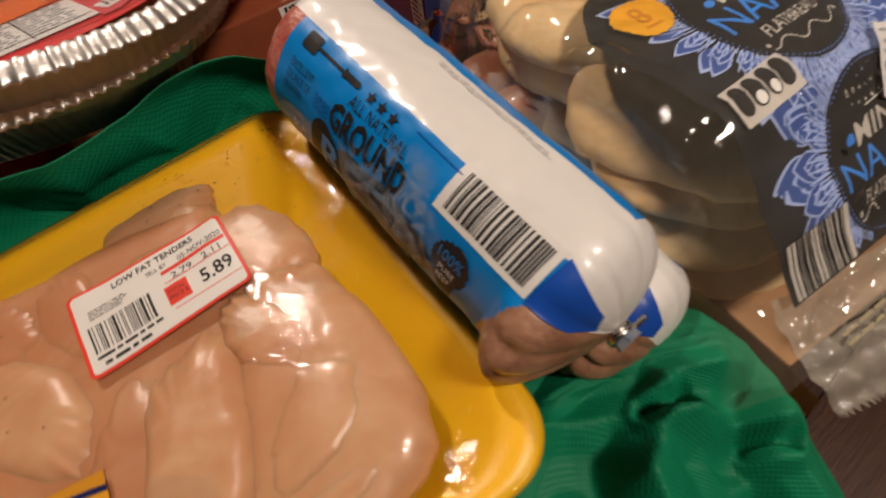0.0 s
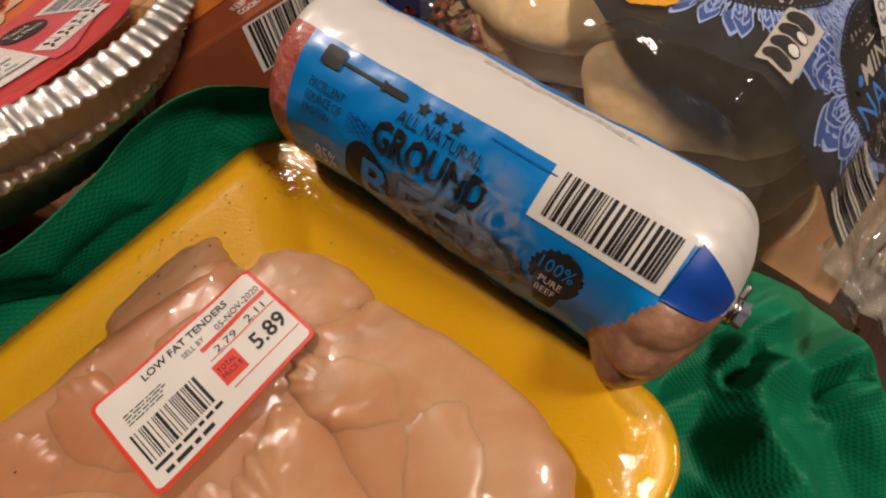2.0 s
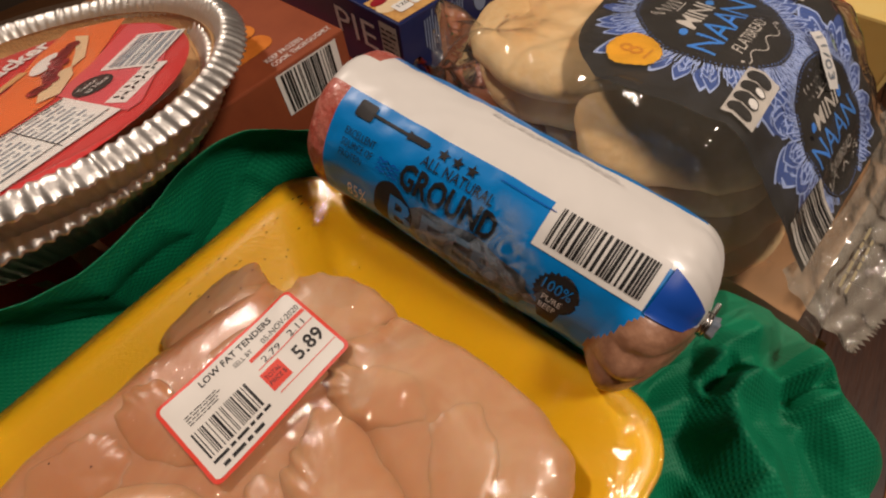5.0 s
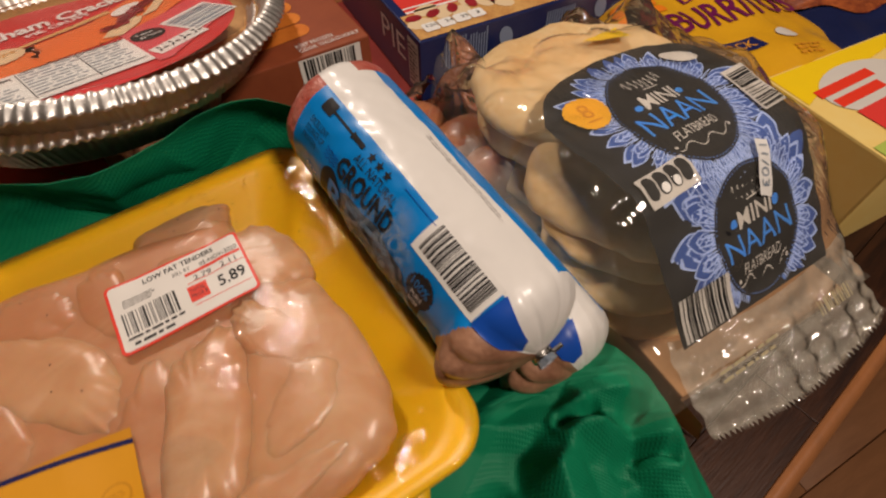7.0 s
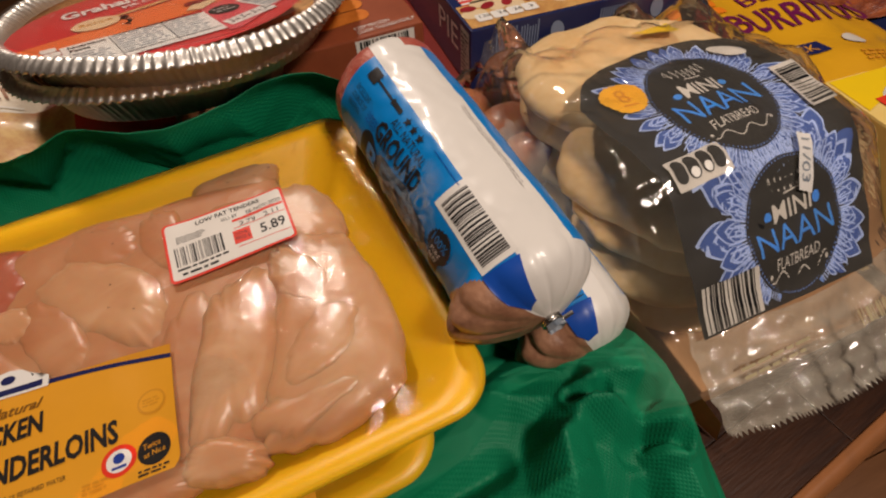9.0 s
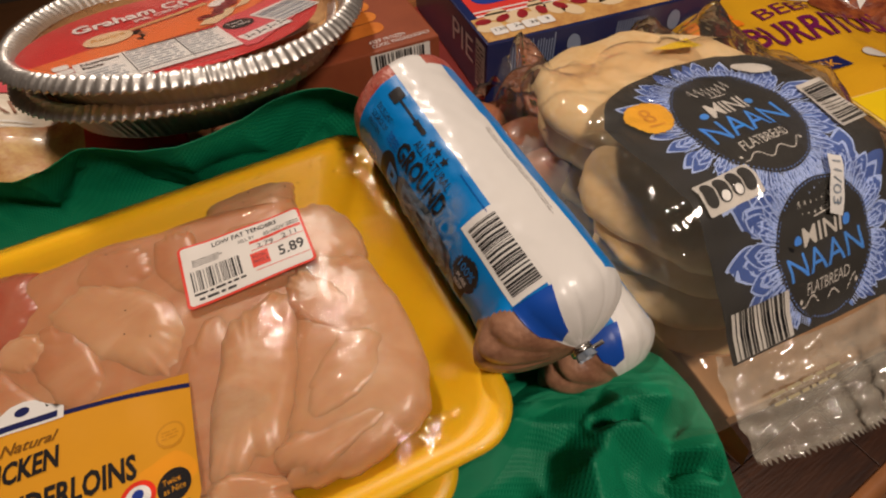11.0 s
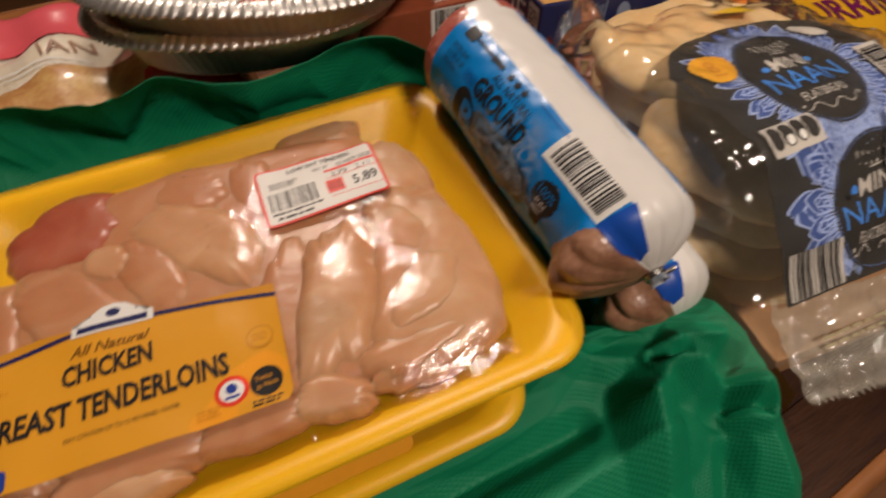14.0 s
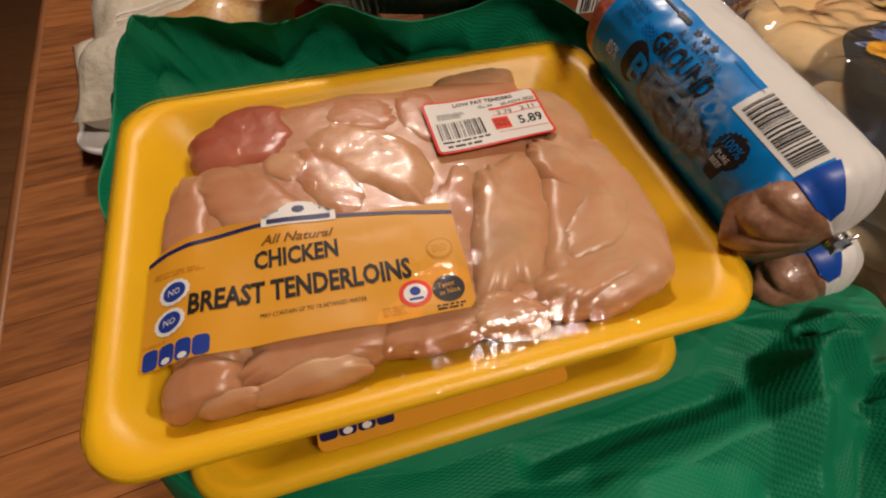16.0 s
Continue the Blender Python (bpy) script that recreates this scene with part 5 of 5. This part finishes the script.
# ---- boxes at the back ----
BROWN_PRINT = mat("printed_brown_card", (0.30, 0.075, 0.03), 0.4, vary=0.5, scale=30, second=(0.20, 0.045, 0.02))
RED_CARD = mat("printed_red_card", (0.36, 0.035, 0.025), 0.4, vary=0.4, scale=30)
SNACK = mat("printed_golden_snack", (0.72, 0.24, 0.035), 0.35, vary=0.8, scale=45, second=(0.55, 0.14, 0.02))
BOX_BLUE = mat("printed_navy_card", (0.010, 0.020, 0.10), 0.35, vary=0.4, scale=30, second=(0.006, 0.012, 0.07), coat=0.2)
BOX_RED = ink("box_red", (0.70, 0.05, 0.04), 0.35)
PASTRY = mat("printed_pastry", (0.70, 0.42, 0.14), 0.4, vary=0.9, scale=60, second=(0.45, 0.2, 0.06))
SILVER_PRINT = ink("print_silver_blue", (0.22, 0.28, 0.42), 0.35)


def frozen_snack_box():
    m = pose(0.158, 0.172, TABLE_Z, 0, 0, 3)
    t = thing("frozen_snack_box", m, "brown-red frozen snack box with printed golden sticks", "food box")
    sx, sy, sz = 0.150, 0.11, 0.1285
    part("carton", box_bm(sx, sy, sz, 0.0015, Matrix.Translation((0, sy / 2, 0))), BROWN_PRINT, t, smooth=False)
    top = flat(Matrix.Translation((0, 0, sz)))
    laid("printed_snack", poly_bm([round_rect(-0.012, 0.028 + 0.0205 * k, 0.110, 0.017, 0.008, 6 - 3 * k) for k in range(4)]), SNACK, t, top, 0.0004)
    laid("lettering", text_bm("KEEP FROZEN\nCOOK THOROUGHLY", 0.048, 0.0105, 0.046, 0.0105, turn=3), WHITE, t, top, 0.0007)
    front = flat(Matrix(((1, 0, 0, 0), (0, 0, -1, 0), (0, 1, 0, 0), (0, 0, 0, 1))))
    laid("barcode_panel", poly_bm([rect(0.044, sz - 0.016, 0.046, 0.028)]), WHITE, t, front, 0.0004)
    laid("barcode", poly_bm(bars(0.044, sz - 0.016, 0.040, 0.026, 20, 12)), BLACK, t, front, 0.0007)
    return t


def pie_crust_box():
    t = thing("pie_crust_box", pose(0.2665, 0.1640, 0.031 - 0.052, 0, 0, -1), "navy and red printed box of pie crusts", "food box")
    sx, sy, sz = 0.215, 0.185, 0.052
    part("carton", box_bm(sx, sy, sz, 0.0012, Matrix.Translation((sx / 2, sy / 2, 0))), BOX_BLUE, t, smooth=False)
    top = flat(Matrix.Translation((0, 0, sz)))
    laid("red_panel", poly_bm([rect(0.106, 0.104, 0.196, 0.132)]), BOX_RED, t, top, 0.0004)
    laid("white_line", poly_bm([rect(0.106, 0.0405, 0.196, 0.0028), rect(0.106, 0.047, 0.196, 0.002)]), WHITE, t, top, 0.0006)
    laid("brand_panel", poly_bm([round_rect(0.070, 0.085, 0.11, 0.055, 0.012)]), ROYAL, t, top, 0.0007, label="blue brand panel")
    laid("brand_bar", poly_bm([rect(0.07, 0.078, 0.07, 0.016), rect(0.07, 0.062, 0.05, 0.006), rect(0.07, 0.1, 0.07, 0.012)]), WHITE, t, top, 0.0009)
    laid("printed_pastry", poly_bm([rect(0.106, 0.020, 0.208, 0.036)]), PASTRY, t, top, 0.0004)
    laid("printed_pastry", poly_bm([oval(0.012 + 0.012 * k, 0.022 + 0.008 * ((k * 5) % 3), 0.011, 0.0075, 14, 20 * k) for k in range(16)]), CREAMY, t, top, 0.0006)
    laid("printed_filling", poly_bm([oval(0.010 + 0.017 * k, 0.031, 0.007, 0.0045, 12, 30 * k) for k in range(11)]), CHERRY, t, top, 0.0008)
    laid("nutrition_mark", poly_bm([round_rect(0.0165 + 0.0135 * k, 0.0140 + 0.0004 * k, 0.0125, 0.0115, 0.002) for k in range(4)]), WHITE, t, top, 0.0010)
    laid("lettering", text_bm("120   24   25   3", 0.0365, 0.0155, 0.046, 0.0038), BLACK, t, top, 0.0012)
    front = flat(Matrix(((1, 0, 0, 0), (0, 0, -1, 0), (0, 1, 0, 0), (0, 0, 0, 1))))
    laid("side_print", poly_bm([rect(0.022 + 0.0024 * k, sz - 0.017 - 0.0012 * (k % 3), 0.0011, 0.020 + 0.003 * (k % 4)) for k in range(16)] + [rect(0.115 + 0.0024 * k, sz - 0.014, 0.0011, 0.016) for k in range(12)]), SILVER_PRINT, t, front, 0.0004)
    for fx in (0.076, 0.170):
        laid("side_figure", poly_bm([oval(fx, sz - 0.016, 0.006, 0.009, 16, 20)]), SILVER_PRINT, t, front, 0.0005)
    left = flat(Matrix(((0, 0, -1, 0), (-1, 0, 0, 0), (0, 1, 0, 0), (0, 0, 0, 1))))
    laid("lettering", text_bm("PIE", -0.050, sz - 0.020, 0.046, 0.020), WHITE, t, left, 0.0004)
    laid("nutrition_panel", poly_bm([rect(-0.012, sz - 0.024, 0.018, 0.040)]), CREAM, t, left, 0.0004)
    laid("nutrition_print", poly_bm(bars(-0.012, sz - 0.024, 0.015, 0.034, 9, 4, along=False, fill=0.4)), BLACK, t, left, 0.0006)
    # the box below it
    b = thing("food_box", pose(0.2660, 0.1720, TABLE_Z, 0, 0, 0), "plain red food box under the pie crust box", "food box")
    part("carton", box_bm(0.22, 0.18, 0.0655, 0.0015, Matrix.Translation((0.085, 0.09, 0))), RED_CARD, b, smooth=False)
    return t


frozen_snack_box()
pie_crust_box()

# ---- packs on the far side of the naan ----
BURRITO_YELLOW = mat("yellow_printed_film", (0.72, 0.38, 0.015), 0.3, vary=0.4, scale=20, second=(0.62, 0.29, 0.012), bump=0.0015, bump_scale=35, coat=0.4)
PURPLE = ink("print_purple", (0.14, 0.01, 0.07), 0.35)
MEAT_PRINT = mat("printed_filling", (0.42, 0.11, 0.03), 0.3, vary=0.95, scale=90, second=(0.12, 0.02, 0.012), bump=0.001, bump_scale=120, coat=0.5)
NAVY_FILM = mat("navy_printed_film", (0.012, 0.018, 0.07), 0.22, vary=0.4, scale=20, bump=0.002, bump_scale=30, coat=0.5)
BUTTER_YELLOW = mat("pale_yellow_card", (0.82, 0.62, 0.22), 0.4, vary=0.4, scale=20, second=(0.8, 0.5, 0.1))
LIME = ink("print_lime", (0.42, 0.52, 0.10), 0.35)
ORANGE = ink("print_orange", (0.80, 0.22, 0.015), 0.35)


def pillow_bm(sx, sy, th, seed, crimp=0.012):
    """A filled pillow bag on its base with flat crimped ends in y."""
    def f(i, j):
        a, b = 2 * (i if i <= 0.5 else 1 - i) * 2 - 1, 2 * j - 1
        top = 1 if i <= 0.5 else -1
        e = max(0.0, (1 - abs(a) ** 3)) ** 0.5 * max(0.0, 1 - abs(b) ** 6) ** 0.6
        x, y = a * sx / 2 * (0.94 + 0.06 * abs(b)), b * sy / 2
        z = th / 2 + top * th / 2 * e * (0.85 + 0.3 * noise.noise(Vector((x * 22, y * 22, seed + top)))) + 0.003 * noise.noise(Vector((x * 40, y * 30, seed)))
        return Vector((x, y, z))
    bm = grid_bm(56, 40, f, close_u=True)
    bmesh.ops.recalc_face_normals(bm, faces=bm.faces[:])
    return bm


def burrito_pack():
    m = pose(0.520, 0.110, -0.036, 2, 2, -7)
    t = thing("burrito_pack", m, "yellow printed plastic bag of frozen burritos", "frozen food bag")
    part("bag", pillow_bm(0.200, 0.235, 0.052, 2.0), BURRITO_YELLOW, t)

    def sf(u, v, l):
        a, b = min(abs(u) / 0.1, 0.98), min(abs(v) / 0.1175, 0.98)
        e = (1 - a ** 3) ** 0.5 * (1 - b ** 6) ** 0.6
        return Vector((u, v, 0.026 + 0.026 * e * (0.85 + 0.3 * noise.noise(Vector((u * 22, v * 22, 3.0)))) + 0.003 * noise.noise(Vector((u * 40, v * 30, 2.0))) + 0.0006 + l))
    g = 0.008
    laid("lettering", text_bm("BEEF", 0.005, 0.030, 0.050, 0.016, turn=2), PURPLE, t, sf, 0.0003, g)
    laid("lettering", text_bm("BURRITOS", 0.016, 0.000, 0.130, 0.029, turn=2, bold=0.015), PURPLE, t, sf, 0.0003, g)
    laid("brand_bar", poly_bm([round_rect(-0.062, 0.034, 0.042, 0.012, 0.004, 3), round_rect(-0.060, 0.022, 0.046, 0.009, 0.004, 3)]), ORANGE, t, sf, 0.0003, g)
    laid("count_plate", poly_bm([rect(-0.020, -0.046, 0.045, 0.016, 0)]), NAVY, t, sf, 0.0003, g)
    laid("lettering", text_bm("PACK", -0.020, -0.046, 0.034, 0.009), LABEL_YELLOW, t, sf, 0.0006, g)
    laid("inspection_mark", poly_bm([oval(0.028, -0.046, 0.009, 0.008, 26)]), CREAM, t, sf, 0.0003, g)
    laid("small_print", poly_bm(bars(0.030, -0.070, 0.030, 0.012, 3, 4, along=False)), LABEL_GOLD, t, sf, 0.0003, g)
    laid("purple_band", poly_bm([rect(0.0, -0.098, 0.17, 0.018)]), PURPLE, t, sf, 0.0003, g)
    laid("printed_filling", poly_bm([oval(0.060, 0.030, 0.026, 0.022, 30, 20, 0.05, 5)]), MEAT_PRINT, t, sf, 0.0004, g)
    laid("printed_tortilla", poly_bm([oval(0.040, 0.062, 0.045, 0.022, 30, -20)]), CREAMY, t, sf, 0.0002, g)
    b = thing("frozen_food_bag", pose(0.520, 0.110, TABLE_Z, 0, 0, 4), "plain frozen food bag under the burritos", "frozen food bag")
    part("bag", pillow_bm(0.19, 0.22, 0.053, 6.0), BURRITO_YELLOW, b)
    return t


def meat_pack():
    t = thing("meal_pouch", pose(0.665, 0.085, TABLE_Z, 0, 0, -20), "glossy navy pouch with printed meat filling", "frozen food bag")
    part("bag", pillow_bm(0.15, 0.24, 0.105, 4.0), NAVY_FILM, t)
    def sf(u, v, l):
        a, b = min(abs(u) / 0.075, 0.98), min(abs(v) / 0.12, 0.98)
        e = (1 - a ** 3) ** 0.5 * (1 - b ** 6) ** 0.6
        return Vector((u, v, 0.0525 + 0.0525 * e * (0.85 + 0.3 * noise.noise(Vector((u * 22, v * 22, 5.0)))) + 0.003 * noise.noise(Vector((u * 40, v * 30, 4.0))) + 0.0008 + l))
    laid("printed_filling", poly_bm([oval(-0.005, 0.02, 0.055, 0.06, 40, 0, 0.06, 7)]), MEAT_PRINT, t, sf, 0.0004, 0.008)
    laid("white_corner", poly_bm([[(-0.055, 0.03), (-0.03, 0.06), (-0.01, 0.085), (-0.05, 0.085)]]), WHITE, t, sf, 0.0008, 0.008)


def butter_box():
    t = thing("butter_box", pose(0.548, -0.028, TABLE_Z, 0, 0, -2), "pale yellow butter carton with red band", "butter box")
    sx, sy, sz = 0.135, 0.105, 0.098
    part("carton", box_bm(sx, sy, sz, 0.002), BUTTER_YELLOW, t, smooth=False)
    top = flat(Matrix.Translation((0, 0, sz)))
    laid("yellow_field", poly_bm([[(-sx / 2 + 0.002, sy / 2 - 0.002), (-sx / 2 + 0.002, 0.015), (-0.03, 0.028), (0.0, 0.03), (sx / 2 - 0.002, 0.04), (sx / 2 - 0.002, sy / 2 - 0.002)]]), YELLOW_CARD, t, top, 0.0004)
    laid("cream_field", poly_bm([oval(-0.005, 0.012, 0.045, 0.026, 30)]), CREAM, t, top, 0.0006)
    laid("brand_bar", poly_bm([rect(-0.022, 0.021, 0.060, 0.0085, 3), rect(-0.022, 0.008, 0.050, 0.0085, 3)]), RED, t, top, 0.0008)
    laid("red_band", poly_bm([rect(0.008, -0.014, 0.100, 0.024, 3)]), BOX_RED, t, top, 0.0008)
    laid("lettering", text_bm("BUTTER", 0.014, -0.016, 0.045, 0.012, turn=3), WHITE, t, top, 0.0010)
    laid("lime_field", poly_bm([[(-sx / 2 + 0.002, -sy / 2 + 0.002), (sx / 2 - 0.002, -sy / 2 + 0.002), (sx / 2 - 0.002, -0.026), (0.0, -0.030), (-sx / 2 + 0.002, -0.034)]]), LIME, t, top, 0.0006)
    laid("printed_leaves", poly_bm([oval(-0.04 + 0.02 * k, -0.040 + 0.004 * (k % 2), 0.009, 0.0025, 12, 25 * (k % 3)) for k in range(5)]), ink("print_leaf_green", (0.12, 0.28, 0.03)), t, top, 0.0008)
    return t


burrito_pack()
meat_pack()
butter_box()

# ---- clear bag of onions behind the chubs ----
ONION = mat("brown_onion_skin", (0.42, 0.17, 0.06), 0.4, vary=0.85, scale=30, second=(0.30, 0.08, 0.05), stretch=(1, 1, 4), bump=0.0006, bump_scale=90, coat=0.3)


def onion_bag():
    t = thing("onion_bag", pose(0.262, 0.110, TABLE_Z), "clear plastic bag of small brown onions", "produce bag")
    rng = random.Random(12)
    for k, (x, y, z, r) in enumerate(((-0.015, 0.0, 0.028, 0.027), (0.012, 0.030, 0.028, 0.027), (-0.012, 0.030, 0.062, 0.024), (0.006, -0.010, 0.066, 0.025), (0.012, -0.045, 0.030, 0.027), (0.008, -0.045, 0.068, 0.022), (0.014, 0.012, 0.045, 0.02))):
        def f(i, j, r=r, k=k):
            ph, a = math.pi * (i - 0.5), 2 * math.pi * j
            q = r * (1 + 0.06 * noise.noise(Vector((math.cos(a), math.sin(a), k))))
            return Vector((q * math.cos(ph) * math.cos(a), q * math.cos(ph) * math.sin(a), q * math.sin(ph) * (0.9 + 0.15 * abs(math.sin(ph)) ** 6)))
        ob = part("onion", grid_bm(14, 24, f, close_v=True), ONION, t)
        ob.matrix_local = pose(x, y, z, rng.uniform(-60, 60), rng.uniform(-60, 60), 0)

    def shell(i, j):
        a, b = 2 * math.pi * i, j
        r = (0.036 + 0.02 * abs(math.sin(a))) * math.cos(b * 1.35)
        n = 0.007 * noise.noise(Vector((math.cos(a) * 3, math.sin(a) * 3, b * 5)))
        return Vector(((0.036 + n * 1.6) * math.cos(a) * math.cos(b * 1.3) ** 0.5, (0.068 + n) * math.sin(a) * math.cos(b * 1.3) ** 0.5, 0.004 + 0.098 * math.sin(b * 1.35) + n))
    part("bag_film", grid_bm(60, 26, shell, close_u=True), BAG_FILM, t, "crinkled clear plastic film")


onion_bag()

# ---- packs behind the bag, at the table's side ----
PAPER_PRINT = mat("cream_printed_film", (0.80, 0.73, 0.61), 0.3, vary=0.5, scale=30, second=(0.70, 0.55, 0.34), bump=0.004, bump_scale=42, coat=0.3)
PASTA = mat("printed_pasta", (0.62, 0.40, 0.14), 0.4, vary=0.95, scale=55, second=(0.42, 0.16, 0.05), bump=0.001, bump_scale=60, coat=0.3)
PLASTIC = mat("white_plastic", (0.74, 0.70, 0.66), 0.3, vary=0.2, scale=30, coat=0.3)


def dinner_pack():
    t = thing("pasta_bag", pose(-0.085, 0.275, TABLE_Z, 3, 0, 6), "cream plastic bag with printed pasta dish", "frozen food bag")
    part("bag", pillow_bm(0.26, 0.19, 0.105, 8.0), PAPER_PRINT, t)
    def sf(u, v, l):
        a, b = min(abs(u) / 0.13, 0.98), min(abs(v) / 0.095, 0.98)
        e = (1 - a ** 3) ** 0.5 * (1 - b ** 6) ** 0.6
        return Vector((u, v, 0.0525 + 0.0525 * e * (0.85 + 0.3 * noise.noise(Vector((u * 22, v * 22, 9.0)))) + 0.003 * noise.noise(Vector((u * 40, v * 30, 8.0))) + 0.0008 + l))
    laid("printed_pasta", poly_bm([[(-0.075, -0.088), (0.10, -0.088), (0.10, -0.022), (-0.02, -0.030), (-0.06, -0.045)]]), PASTA, t, sf, 0.0003, 0.008)
    laid("red_corner", poly_bm([[(0.03, -0.088), (0.11, -0.088), (0.11, -0.04), (0.045, -0.05)]]), BOX_RED, t, sf, 0.0006, 0.008)
    laid("printed_line", poly_bm([rect(-0.04, -0.018, 0.10, 0.002, -4), rect(-0.04, -0.024, 0.10, 0.0015, -4)]), WHITE, t, sf, 0.0006, 0.008)
    laid("lettering", text_bm("IAN", -0.005, -0.002, 0.035, 0.014, turn=12), MINCE_BROWN, t, sf, 0.0006, 0.008)
    laid("pink_field", poly_bm([[(-0.09, 0.015), (0.02, 0.02), (0.03, 0.07), (-0.09, 0.07)]]), PIE_PINK, t, sf, 0.0005, 0.008)


def bread_bag():
    t = thing("bread_bag", pose(-0.190, 0.270, TABLE_Z, 0, 0, 14), "cream printed bread bag with gathered end", "bread bag")
    part("bag", pillow_bm(0.10, 0.16, 0.032, 14.0), PAPER_PRINT, t)
    def sf(u, v, l):
        a, b = min(abs(u) / 0.05, 0.98), min(abs(v) / 0.08, 0.98)
        e = (1 - a ** 3) ** 0.5 * (1 - b ** 6) ** 0.6
        return Vector((u, v, 0.016 + 0.016 * e * (0.85 + 0.3 * noise.noise(Vector((u * 22, v * 22, 15.0)))) + 0.003 * noise.noise(Vector((u * 40, v * 30, 14.0))) + 0.0008 + l))
    laid("printed_motif", poly_bm([oval(-0.022, 0.012, 0.006, 0.005, 16), oval(-0.020, -0.052, 0.007, 0.004, 16, 20)]), LABEL_GOLD, t, sf, 0.0003, 0.008)
    laid("barcode", poly_bm(bars(-0.002, -0.062, 0.020, 0.016, 9, 3, 20)), BLACK, t, sf, 0.0004, 0.008)
    laid("printed_lines", poly_bm([rect(-0.02, -0.018 - 0.005 * k, 0.034, 0.0006, 12) for k in range(4)]), LABEL_GOLD, t, sf, 0.0003, 0.008)
    c = thing("plastic_tub", pose(-0.172, 0.180, TABLE_Z, 0, 0, 24), "small white plastic tub with lid rim", "tub")
    prof = [(0.0, 0.03), (0.026, 0.03), (0.030, 0.032), (0.0315, 0.030), (0.030, 0.027), (0.025, 0.024), (0.021, 0.0)]
    part("tub", grid_bm(40, 6, lambda i, j: Vector((prof[round(j * 6)][0] * math.cos(6.28318531 * i) * 1.3, prof[round(j * 6)][0] * math.sin(6.28318531 * i), prof[round(j * 6)][1])), close_u=True), PLASTIC, c)


dinner_pack()
bread_bag()
